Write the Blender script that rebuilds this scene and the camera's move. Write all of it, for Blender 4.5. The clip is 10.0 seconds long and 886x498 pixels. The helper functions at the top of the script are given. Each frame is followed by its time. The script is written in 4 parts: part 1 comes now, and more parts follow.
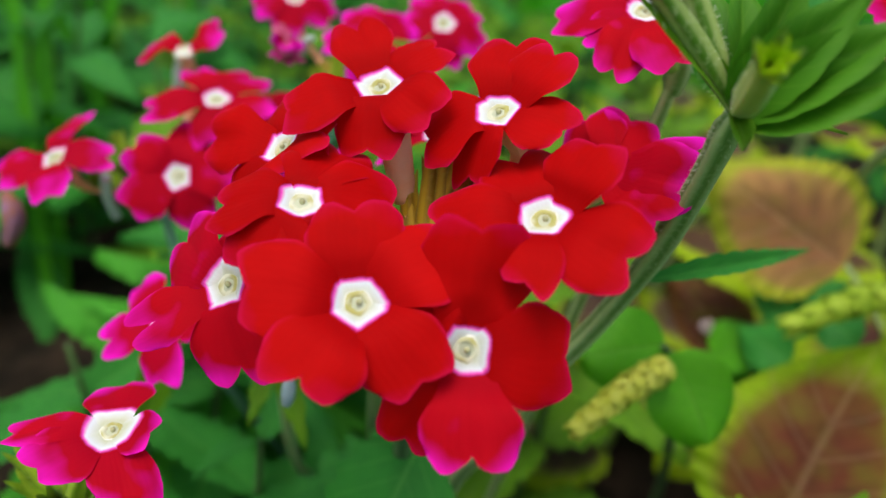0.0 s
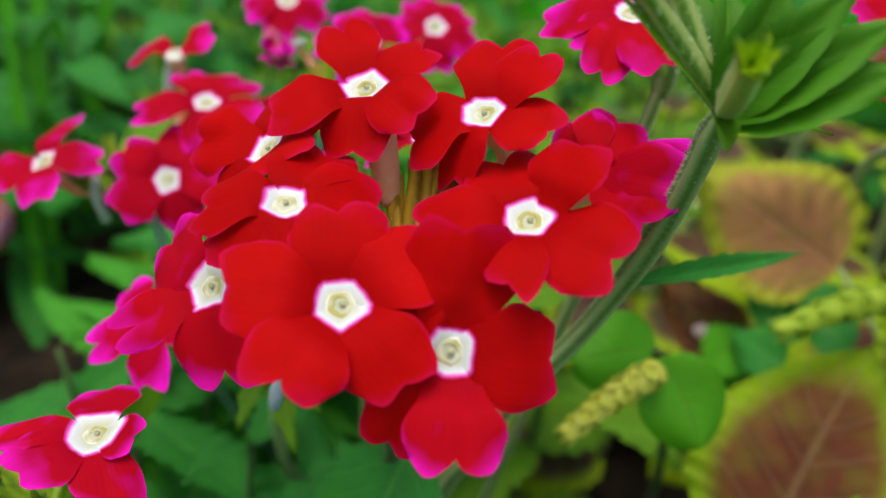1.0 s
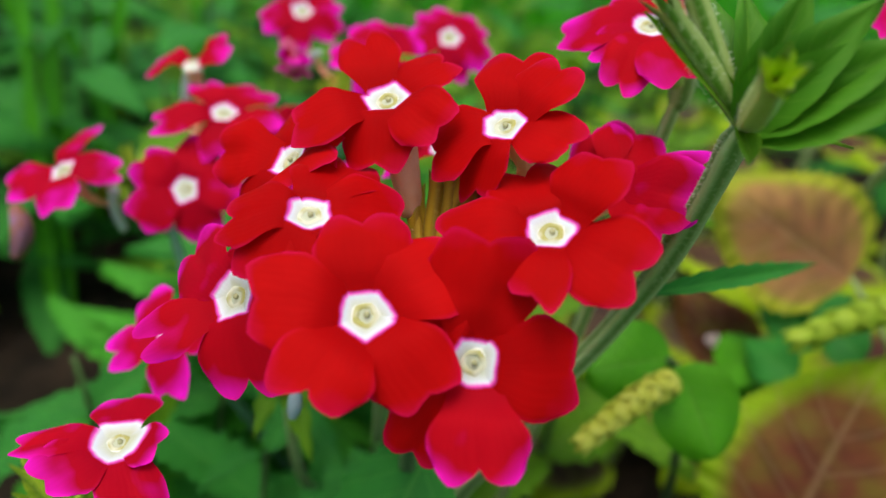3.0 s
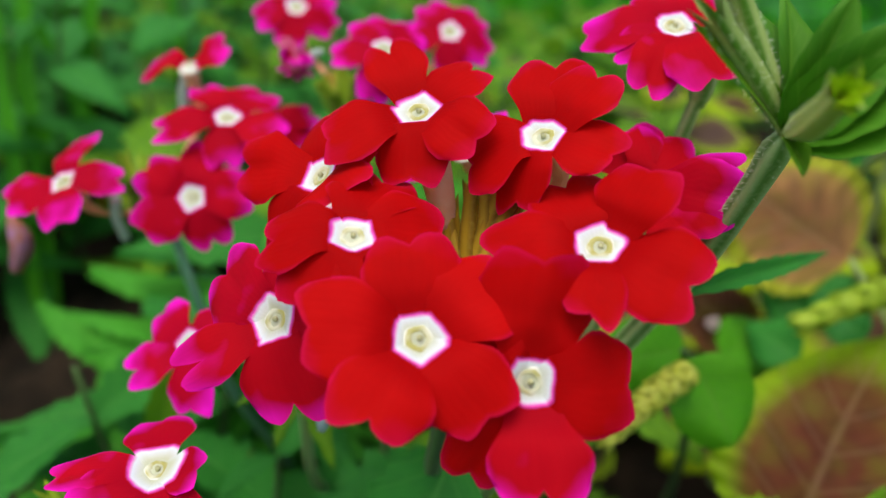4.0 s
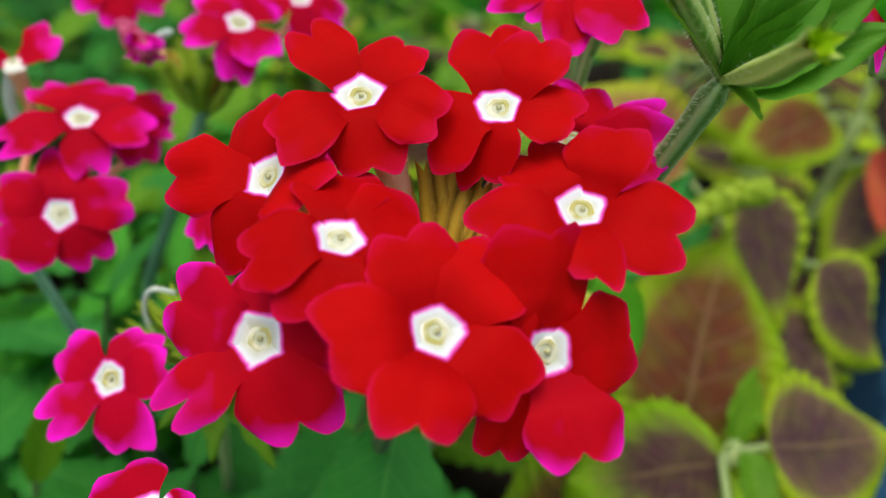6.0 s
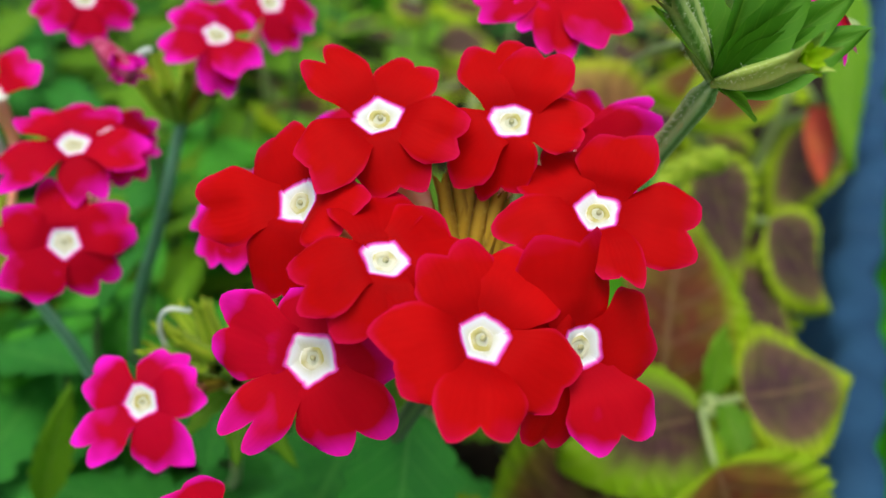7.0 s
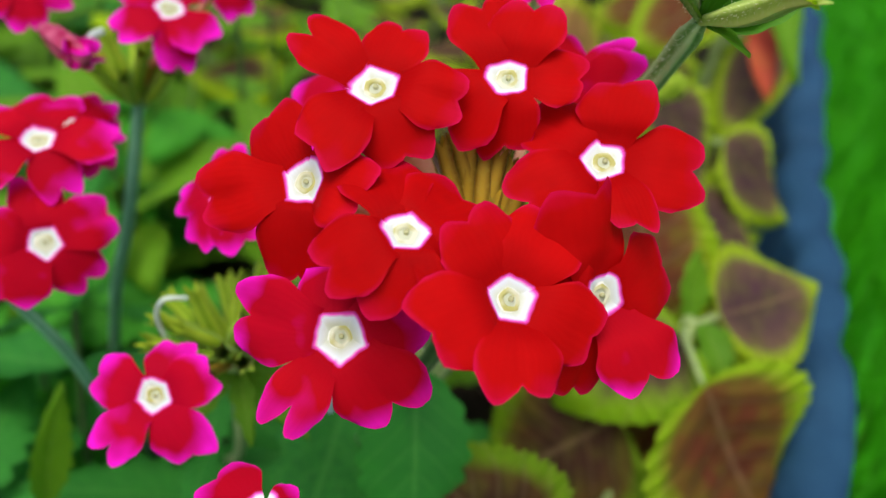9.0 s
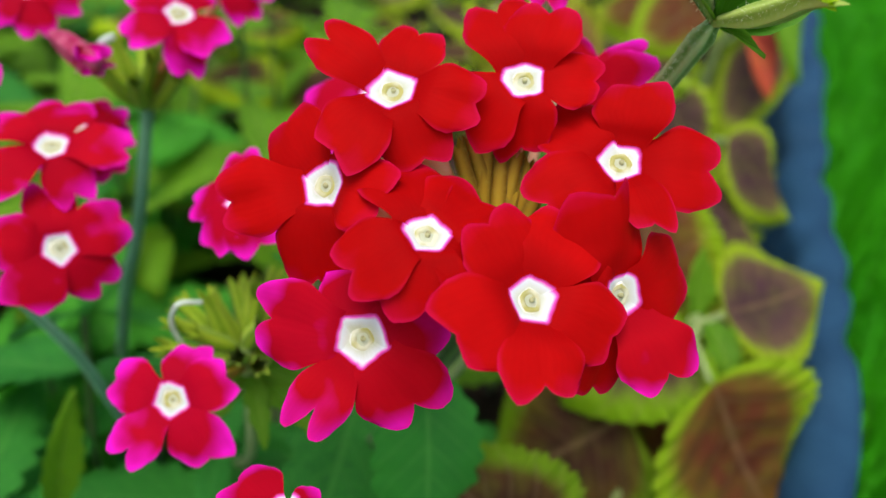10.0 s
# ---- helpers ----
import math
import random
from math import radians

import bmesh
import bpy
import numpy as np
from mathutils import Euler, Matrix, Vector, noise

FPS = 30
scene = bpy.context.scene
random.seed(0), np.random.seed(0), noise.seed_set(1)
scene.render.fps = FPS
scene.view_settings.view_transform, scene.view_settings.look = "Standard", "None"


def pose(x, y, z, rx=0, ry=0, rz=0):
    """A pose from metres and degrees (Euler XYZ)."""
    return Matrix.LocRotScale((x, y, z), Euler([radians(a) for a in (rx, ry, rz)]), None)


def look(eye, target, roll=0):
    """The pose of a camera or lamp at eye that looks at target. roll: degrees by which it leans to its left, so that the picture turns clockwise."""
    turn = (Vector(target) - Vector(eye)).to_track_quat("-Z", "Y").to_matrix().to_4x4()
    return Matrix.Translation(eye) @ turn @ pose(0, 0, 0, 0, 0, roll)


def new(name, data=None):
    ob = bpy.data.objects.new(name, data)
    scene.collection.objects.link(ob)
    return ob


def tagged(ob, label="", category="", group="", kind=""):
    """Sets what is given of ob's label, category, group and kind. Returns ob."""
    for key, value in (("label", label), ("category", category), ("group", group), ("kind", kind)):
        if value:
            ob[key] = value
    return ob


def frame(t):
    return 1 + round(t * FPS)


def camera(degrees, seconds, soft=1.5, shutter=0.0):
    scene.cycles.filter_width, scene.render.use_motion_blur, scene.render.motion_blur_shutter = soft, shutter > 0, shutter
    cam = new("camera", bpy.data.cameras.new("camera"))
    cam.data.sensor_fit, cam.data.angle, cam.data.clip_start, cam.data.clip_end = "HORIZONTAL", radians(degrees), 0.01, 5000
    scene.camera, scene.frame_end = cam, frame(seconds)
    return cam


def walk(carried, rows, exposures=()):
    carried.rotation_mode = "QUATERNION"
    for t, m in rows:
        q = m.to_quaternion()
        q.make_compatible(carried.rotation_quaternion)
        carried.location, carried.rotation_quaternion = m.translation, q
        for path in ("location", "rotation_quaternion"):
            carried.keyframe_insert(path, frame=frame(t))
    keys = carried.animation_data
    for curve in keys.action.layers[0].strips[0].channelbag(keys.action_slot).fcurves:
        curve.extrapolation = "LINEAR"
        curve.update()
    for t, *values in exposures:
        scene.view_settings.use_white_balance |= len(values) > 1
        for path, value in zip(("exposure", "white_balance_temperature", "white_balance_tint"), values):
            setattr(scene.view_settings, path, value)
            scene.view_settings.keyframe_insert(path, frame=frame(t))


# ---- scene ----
# ---- camera ----
cam = camera(59.2, 10.0, soft=1.4)
cam.data.dof.use_dof, cam.data.dof.focus_distance, cam.data.dof.aperture_fstop = True, 0.086, 14.5
PATH = [
    (0, (0.00338, 0.00163, 0.22339), (0.0109, 0.08859, 0.17459), 9.50),
    (0.5, (0.0046, 0.00179, 0.22368), (0.01219, 0.08885, 0.17508), 9.55),
    (1, (0.00487, 0.00183, 0.22299), (0.0125, 0.08915, 0.17487), 9.49),
    (1.5, (0.00382, 0.00218, 0.22314), (0.01134, 0.08954, 0.17506), 9.57),
    (2, (0.00446, 0.00212, 0.22356), (0.01161, 0.08963, 0.17571), 9.55),
    (2.5, (0.00478, 0.00243, 0.22499), (0.01141, 0.08985, 0.17688), 9.26),
    (2.7, (0.0048, 0.00125, 0.2236), (0.01113, 0.08906, 0.17617), 9.31),
    (3.8, (-0.00507, 0.00209, 0.22342), (0.00498, 0.08955, 0.17598), 8.99),
    (4, (-0.00492, 0.00444, 0.22543), (0.00588, 0.09074, 0.17606), 8.67),
    (4.5, (-0.00693, 0.00806, 0.22531), (0.00957, 0.09306, 0.17528), 8.49),
    (5, (-0.01271, 0.01049, 0.22405), (0.01063, 0.09395, 0.17416), 8.65),
    (5.5, (-0.01847, 0.01042, 0.22094), (0.01072, 0.09157, 0.17032), 8.51),
    (5.7, (-0.02041, 0.011, 0.22324), (0.0119, 0.09049, 0.17188), 8.47),
    (6.8, (-0.03331, 0.01253, 0.22969), (0.00931, 0.08548, 0.17619), 7.78),
    (7, (-0.03488, 0.01374, 0.23211), (0.00823, 0.0855, 0.17743), 7.04),
    (7.5, (-0.03647, 0.01483, 0.23252), (0.00869, 0.08365, 0.17573), 6.13),
    (8, (-0.0383, 0.01609, 0.23335), (0.00816, 0.08323, 0.17561), 4.88),
    (8.5, (-0.04095, 0.01936, 0.23589), (0.00597, 0.0848, 0.17659), 4.27),
    (9, (-0.04142, 0.01908, 0.23373), (0.00633, 0.08315, 0.1736), 4.17),
    (9.5, (-0.04372, 0.02027, 0.23386), (0.00503, 0.08383, 0.17399), 4.38),
    (10, (-0.04385, 0.02022, 0.23406), (0.00436, 0.08407, 0.17406), 3.82),
]
walk(cam, [(t, look(eye, target, roll)) for t, eye, target, roll in PATH], [(0.0, 0.08, 7200, 8), (5.0, 0.08, 7200, 8), (7.0, 0.15, 7200, 8), (10.0, 0.18, 7200, 8)])

# ---- light: open shade on a bright day ----
world = bpy.data.worlds.new("sky")
scene.world = world
world.use_nodes = True
wn, wl = world.node_tree.nodes, world.node_tree.links
sky = wn.new("ShaderNodeTexSky")
sky.sky_type, sky.sun_disc = "NISHITA", False
sky.dust_density, sky.air_density = 4.0, 1.0
sky.sun_elevation, sky.sun_rotation = radians(66), radians(-139)
wn["Background"].inputs["Strength"].default_value = 0.185
wl.new(sky.outputs["Color"], wn["Background"].inputs["Color"])

sun = new("sun", bpy.data.lights.new("sun", "SUN"))
sun.data.energy, sun.data.angle, sun.data.color = 1.9, radians(34), (1.0, 0.96, 0.9)
sun.matrix_world = look((-1.3, 0.2, 6.2), (0, 0, 0))


# ---- materials ----
class Nodes:
    """A short way to wire a material."""

    def __init__(self, name):
        self.mat = bpy.data.materials.new(name)
        self.mat.use_nodes = True
        self.tree = self.mat.node_tree
        self.bsdf = self.tree.nodes["Principled BSDF"]
        self.out = self.tree.nodes["Material Output"]

    def add(self, kind, **inputs):
        node = self.tree.nodes.new(kind)
        for key, value in inputs.items():
            self.put(node.inputs[int(key[1:]) if key[0] == "i" and key[1:].isdigit() else key.replace("_", " ")], value)
        return node

    def put(self, socket, value):
        if isinstance(value, bpy.types.NodeSocket):
            self.tree.links.new(value, socket)
        else:
            socket.default_value = value

    def math(self, op, a, b=0.0, clamp=False):
        node = self.add("ShaderNodeMath", i0=a, i1=b)
        node.operation, node.use_clamp = op, clamp
        return node.outputs[0]

    def ramp(self, fac, stops):
        node = self.add("ShaderNodeValToRGB", i0=fac)
        els = node.color_ramp.elements
        while len(els) < len(stops):
            els.new(0.5)
        for e, (p, c) in zip(els, stops):
            e.position, e.color = p, (c, c, c, 1) if isinstance(c, (int, float)) else (*c, 1)
        return node.outputs[0]

    def mix(self, fac, a, b, kind="MIX"):
        node = self.tree.nodes.new("ShaderNodeMix")
        node.data_type, node.blend_type = "RGBA", kind
        self.put(node.inputs[0], fac)
        for s, v in ((node.inputs[6], a), (node.inputs[7], b)):
            self.put(s, v if isinstance(v, bpy.types.NodeSocket) else (*v, 1))
        return node.outputs[2]

    def noise(self, scale, detail=3.0, vector=None, rough=0.5):
        node = self.add("ShaderNodeTexNoise", Scale=scale, Detail=detail, Roughness=rough)
        self.put(node.inputs["Vector"], vector or self.add("ShaderNodeTexCoord").outputs["Object"])
        return node.outputs[0]

    def uv(self, name):
        node = self.tree.nodes.new("ShaderNodeUVMap")
        node.uv_map = name
        sep = self.add("ShaderNodeSeparateXYZ", i0=node.outputs[0])
        return node.outputs[0], sep.outputs[0], sep.outputs[1]

    def random(self):
        return self.tree.nodes.new("ShaderNodeObjectInfo").outputs["Random"]

    def bump(self, height, strength, distance=0.0005):
        node = self.add("ShaderNodeBump", Strength=strength, Distance=distance, Height=height)
        self.put(self.bsdf.inputs["Normal"], node.outputs[0])
        return node.outputs[0]

    def finish(self, colour, rough, translucent=0.0, sheen=0.0, tint=(1, 1, 1), through_tint=None, metal=0.0, spec=0.5):
        self.put(self.bsdf.inputs["Base Color"], colour)
        self.put(self.bsdf.inputs["Roughness"], rough)
        self.put(self.bsdf.inputs["Metallic"], metal)
        self.put(self.bsdf.inputs["Specular IOR Level"], spec)
        if sheen:
            self.put(self.bsdf.inputs["Sheen Weight"], sheen)
            self.put(self.bsdf.inputs["Sheen Roughness"], 0.45)
            self.put(self.bsdf.inputs["Sheen Tint"], (*tint, 1))
        if translucent:
            t = self.add("ShaderNodeBsdfTranslucent", Color=colour)
            m = self.add("ShaderNodeMixShader", i0=translucent, i1=self.bsdf.outputs[0], i2=t.outputs[0])
            self.tree.links.new(m.outputs[0], self.out.inputs[0])
        return self.mat


def petal_material(name, pink):
    """Velvety red petal with a white eye at its base; pink: how much magenta flushes its lobes."""
    n = Nodes(name)
    vec, across, along = n.uv("place")
    _, side, tip = n.uv("rim")
    grain, broad = n.noise(900, 2), n.noise(150, 2)
    shift = n.add("ShaderNodeVectorMath", i0=n.add("ShaderNodeTexCoord").outputs["Object"])
    n.put(shift.inputs[1], n.add("ShaderNodeCombineXYZ", i0=n.random(), i1=n.random(), i2=0.0).outputs[0])
    flush = n.noise(210, 1, shift.outputs[0])
    rim = n.math("MAXIMUM", n.math("MULTIPLY", n.math("POWER", side, 4.0), n.ramp(tip, [(0.45, 0.0), (0.85, 1.0)])), n.math("MULTIPLY", n.math("POWER", tip, 4.0), n.math("ADD", n.math("MULTIPLY", side, 0.9), 0.45)))
    rim = n.math("ADD", n.math("MULTIPLY", rim, 0.74), n.math("MULTIPLY", n.math("SUBTRACT", flush, 0.49), 0.95))
    rim = n.math("ADD", rim, n.math("MULTIPLY", n.math("SUBTRACT", broad, 0.5), 0.45))
    edge = n.ramp(rim, [(0.40 - 0.34 * pink, 0.0), (0.98 - 0.38 * pink, min(1.0, 0.12 + 1.15 * pink))])
    tone = n.math("ADD", n.math("MULTIPLY", n.random(), 0.55), n.math("MULTIPLY", n.ramp(broad, [(0.3, 0.0), (0.7, 1.0)]), 0.45))
    red = n.mix(tone, (0.36, 0.0018, 0.0012), (0.55, 0.0042, 0.0038))
    # Darker towards the claw: the petal's shading is put into the red.
    red = n.mix(n.ramp(along, [(0.22, 0.35), (0.62, 0.0)]), red, (0.24, 0.0006, 0.0004))
    red = n.mix(0.5 * (pink - 0.14), red, (0.54, 0.0025, 0.070))
    body = n.mix(edge, red, (0.98, 0.012, 0.72) if pink > 0.3 else (0.60, 0.004, 0.12))
    # Thin pink fringe, with an edge highlight put into its colour.
    thin = n.math("MAXIMUM", n.math("MULTIPLY", n.ramp(side, [(0.90, 0.0), (1.0, 1.0)]), n.ramp(tip, [(0.40, 0.0), (0.70, 1.0)])), n.ramp(tip, [(0.945, 0.0), (1.0, 1.0)]))
    body = n.mix(n.math("MULTIPLY", thin, 0.22), body, (0.78, 0.012, 0.20))
    veins = n.add("ShaderNodeTexWave", Scale=3.5, Distortion=5.0, Detail=3.0)
    veins.bands_direction = "X"
    n.put(veins.inputs["Vector"], vec)
    body = n.mix(n.math("MULTIPLY", veins.outputs[1], 0.035), body, (0.22, 0.001, 0.001))
    near = n.math("ADD", along, n.math("ADD", n.math("MULTIPLY", n.math("SUBTRACT", grain, 0.5), 0.012), n.math("MULTIPLY", n.math("SUBTRACT", n.noise(420, 1, shift.outputs[0]), 0.5), 0.07)))
    ring = n.ramp(near, [(0.216, 0.0), (0.242, 1.0)])
    lilac = n.ramp(near, [(0.190, 0.0), (0.216, 1.0)])
    eye = n.mix(n.ramp(near, [(0.10, 0.0), (0.185, 1.0)]), (0.60, 0.66, 0.52), (0.80, 0.88, 0.99))
    eye = n.mix(lilac, eye, (0.92, 0.10, 0.66))
    colour = n.mix(ring, eye, body)
    n.bump(n.math("ADD", veins.outputs[1], n.math("MULTIPLY", grain, 0.6)), 0.12, 0.0001)
    return n.finish(colour, 0.6, 0.29 + 0.06 * pink, 0.0, spec=0.03)


def leaf_material(name, dark, light, vein, relief=0.5):
    n = Nodes(name)
    vec, across, along = n.uv("place")
    _, edge, _ = n.uv("rim")
    broad, fine = n.noise(60, 3), n.noise(600, 3)
    c = n.mix(n.ramp(broad, [(0.3, 0.0), (0.7, 1.0)]), dark, light)
    c = n.mix(n.math("MULTIPLY", n.random(), 0.45), c, light)
    side = n.math("ABSOLUTE", n.math("SUBTRACT", n.math("MULTIPLY", across, 2.0), 1.0))
    step = n.math("FRACT", n.math("MULTIPLY", n.math("SUBTRACT", along, n.math("MULTIPLY", side, 0.28)), 7.0))
    ribs = n.ramp(n.math("ABSOLUTE", n.math("SUBTRACT", step, 0.5)), [(0.0, 1.0), (0.09, 0.0)])
    mid = n.ramp(side, [(0.0, 1.0), (0.07, 0.0)])
    lines = n.math("MAXIMUM", mid, n.math("MULTIPLY", ribs, 0.55))
    c = n.mix(n.math("MULTIPLY", lines, 0.55), c, vein)
    c = n.mix(n.math("MULTIPLY", n.ramp(fine, [(0.45, 0.0), (0.8, 1.0)]), 0.25), c, dark)
    n.bump(n.math("SUBTRACT", n.math("MULTIPLY", fine, 0.6), lines), relief, 0.0004)
    return n.finish(c, 0.55, 0.3, spec=0.2)


def coleus_material(name, heart, mid, margin, wide=0.42):
    """Brown-maroon heart that fades through ochre into a lime rim, with pale veins."""
    n = Nodes(name)
    vec, across, along = n.uv("place")
    _, edge, _ = n.uv("rim")
    broad, fine = n.noise(70, 3), n.noise(700, 3)
    d = n.math("ADD", edge, n.math("MULTIPLY", n.math("SUBTRACT", broad, 0.5), 0.22))
    inner = n.mix(n.ramp(d, [(0.30, 0.0), (0.75, 1.0)]), mid, heart)
    inner = n.mix(n.math("MULTIPLY", n.random(), 0.6), inner, heart)
    inner = n.mix(n.math("MULTIPLY", n.ramp(n.noise(130, 4), [(0.42, 0.0), (0.66, 1.0)]), 0.45), inner, (0.13, 0.16, 0.012))
    c = n.mix(n.ramp(d, [(0.17, 0.0), (wide, 1.0)]), margin, inner)
    side = n.math("ABSOLUTE", n.math("SUBTRACT", n.math("MULTIPLY", across, 2.0), 1.0))
    step = n.math("FRACT", n.math("MULTIPLY", n.math("SUBTRACT", along, n.math("MULTIPLY", side, 0.30)), 6.0))
    ribs = n.ramp(n.math("ABSOLUTE", n.math("SUBTRACT", step, 0.5)), [(0.0, 1.0), (0.10, 0.0)])
    lines = n.math("MAXIMUM", n.ramp(side, [(0.0, 1.0), (0.06, 0.0)]), n.math("MULTIPLY", ribs, 0.6))
    halo = n.math("MAXIMUM", n.ramp(n.math("ABSOLUTE", n.math("SUBTRACT", step, 0.5)), [(0.05, 1.0), (0.36, 0.0)]), n.ramp(side, [(0.05, 1.0), (0.30, 0.0)]))
    halo = n.math("MULTIPLY", halo, n.ramp(d, [(0.22, 0.0), (0.55, 0.75)]))
    c = n.mix(n.math("MULTIPLY", halo, n.ramp(n.noise(160, 3), [(0.35, 0.25), (0.65, 1.0)])), c, tuple(0.45 * v for v in heart))
    c = n.mix(n.math("MULTIPLY", lines, 0.30), c, (0.34, 0.24, 0.12))
    c = n.mix(n.math("MULTIPLY", n.ramp(fine, [(0.45, 0.0), (0.85, 1.0)]), 0.3), c, heart)
    n.bump(n.math("SUBTRACT", n.math("MULTIPLY", fine, 0.7), lines), 0.6, 0.0005)
    return n.finish(c, 0.6, 0.25, spec=0.12)


def plain_material(name, a, b, scale, rough, translucent=0.0, bump=0.3, distance=0.0003, sheen=0.0):
    n = Nodes(name)
    broad, fine = n.noise(scale, 4), n.noise(scale * 9, 3)
    c = n.mix(n.ramp(broad, [(0.32, 0.0), (0.68, 1.0)]), a, b)
    c = n.mix(n.math("MULTIPLY", n.math("SUBTRACT", fine, 0.3, True), 0.35), c, a)
    n.bump(fine, bump, distance)
    return n.finish(c, rough, translucent, sheen, spec=0.2)


def throat_material():
    """Pale throat with olive patches that lie differently in each floret."""
    n = Nodes("throat")
    shift = n.add("ShaderNodeVectorMath", i0=n.add("ShaderNodeTexCoord").outputs["Object"])
    n.put(shift.inputs[1], n.add("ShaderNodeCombineXYZ", i0=n.random(), i1=n.math("MULTIPLY", n.random(), 7.0), i2=0.0).outputs[0])
    patch, fine = n.noise(430, 1, shift.outputs[0]), n.noise(2500, 2)
    c = n.mix(n.ramp(patch, [(0.40, 0.0), (0.58, 1.0)]), (0.66, 0.70, 0.56), (0.40, 0.39, 0.09))
    c = n.mix(n.math("MULTIPLY", fine, 0.2), c, (0.75, 0.78, 0.68))
    n.bump(fine, 0.2, 0.0001)
    return n.finish(c, 0.5, 0.15, spec=0.2)


def stem_material(name, shade, light, ridge):
    """Green stem with lengthwise ridges and a pale bloom of down."""
    n = Nodes(name)
    _, round_, along = n.uv("place")
    fine = n.noise(1400, 2)
    w = n.math("ABSOLUTE", n.math("SUBTRACT", n.math("FRACT", n.math("MULTIPLY", round_, 4.0)), 0.5))
    c = n.mix(n.ramp(w, [(0.12, 0.0), (0.42, 1.0)]), shade, light)
    c = n.mix(n.math("MULTIPLY", n.ramp(fine, [(0.5, 0.0), (0.75, 1.0)]), 0.4), c, ridge)
    n.bump(fine, 0.4, 0.0002)
    return n.finish(c, 0.6, 0.0, 0.10, (0.85, 1.0, 0.9), spec=0.2)


PETAL_RED = petal_material("petal_red", 0.20)
PETAL_FLUSHED = petal_material("petal_flushed", 0.44)
PETAL_CRIMSON = petal_material("petal_crimson", 0.62)
PETAL_PINK = petal_material("petal_pink", 0.82)
THROAT = throat_material()
EYE_WHITE = plain_material("eye_white", (0.70, 0.74, 0.66), (0.80, 0.84, 0.82), 500, 0.5, 0.1)
STIGMA = plain_material("stigma", (0.36, 0.38, 0.20), (0.48, 0.50, 0.30), 900, 0.5)
TUBE = plain_material("corolla_tube", (0.92, 0.46, 0.27), (0.95, 0.62, 0.44), 300, 0.5, 0.4)
TUBE_BLUE = plain_material("faded_tube", (0.52, 0.66, 0.64), (0.66, 0.77, 0.74), 300, 0.5, 0.3)
TUBE_DROP = plain_material("dull_tube", (0.26, 0.40, 0.44), (0.38, 0.52, 0.56), 300, 0.5, 0.2)
CALYX_OLIVE = stem_material("calyx_olive", (0.20, 0.125, 0.008), (0.38, 0.26, 0.018), (0.36, 0.30, 0.04))
CALYX_BUD = stem_material("calyx_bud", (0.060, 0.17, 0.012), (0.30, 0.42, 0.13), (0.44, 0.54, 0.28))
CALYX_GREEN = stem_material("calyx_green", (0.26, 0.42, 0.06), (0.42, 0.57, 0.14), (0.50, 0.60, 0.28))
CALYX_LIME = stem_material("calyx_lime", (0.15, 0.29, 0.012), (0.29, 0.44, 0.03), (0.33, 0.44, 0.08))
LIME_TIP = plain_material("lime_tip", (0.30, 0.55, 0.010), (0.45, 0.68, 0.03), 400, 0.5, 0.35)
STEM = stem_material("stem", (0.12, 0.23, 0.05), (0.37, 0.47, 0.20), (0.42, 0.52, 0.30))
STEM_HAIRY = stem_material("stem_hairy", (0.10, 0.21, 0.045), (0.33, 0.45, 0.20), (0.40, 0.50, 0.28))
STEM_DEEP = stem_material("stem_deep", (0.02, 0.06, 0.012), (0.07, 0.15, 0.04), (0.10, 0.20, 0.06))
STEM_BLUE = stem_material("stem_blue", (0.04, 0.17, 0.09), (0.11, 0.32, 0.20), (0.20, 0.42, 0.30))
HAIR = plain_material("hair", (0.84, 0.88, 0.78), (0.92, 0.95, 0.88), 200, 0.4, 0.55)
LEAF = leaf_material("verbena_leaf", (0.013, 0.130, 0.025), (0.036, 0.300, 0.035), (0.10, 0.40, 0.07))
LEAF_LIGHT = leaf_material("light_leaf", (0.065, 0.22, 0.010), (0.14, 0.34, 0.014), (0.24, 0.42, 0.06))
LEAF_ROUND = leaf_material("round_leaf", (0.040, 0.25, 0.007), (0.090, 0.38, 0.012), (0.10, 0.30, 0.03))
LEAF_BRIGHT = leaf_material("bright_leaf", (0.028, 0.235, 0.018), (0.065, 0.385, 0.030), (0.13, 0.44, 0.07))
LEAF_GRASS = leaf_material("grass_blade", (0.035, 0.27, 0.010), (0.075, 0.42, 0.016), (0.12, 0.44, 0.05))
BRACT = leaf_material("young_leaf", (0.026, 0.150, 0.008), (0.085, 0.29, 0.015), (0.13, 0.31, 0.03), 0.12)
COLEUS = coleus_material("coleus_leaf", (0.125, 0.034, 0.016), (0.175, 0.105, 0.018), (0.20, 0.36, 0.009))
COLEUS_GREEN = coleus_material("coleus_green", (0.080, 0.036, 0.040), (0.14, 0.12, 0.04), (0.19, 0.40, 0.010), 0.64)
# Dark brown coleus, with the shade under the flower head put into its colour.
COLEUS_SHADED = coleus_material("coleus_shaded", (0.055, 0.022, 0.012), (0.14, 0.085, 0.014), (0.15, 0.30, 0.010))
COLEUS_PURPLE = coleus_material("coleus_purple", (0.075, 0.036, 0.046), (0.15, 0.10, 0.055), (0.26, 0.41, 0.012), 0.40)
COLEUS_LIME = coleus_material("coleus_lime", (0.085, 0.030, 0.030), (0.17, 0.13, 0.030), (0.31, 0.51, 0.012), 0.52)
COLEUS_TAN = coleus_material("coleus_tan", (0.28, 0.130, 0.060), (0.38, 0.23, 0.070), (0.30, 0.36, 0.025), 0.30)
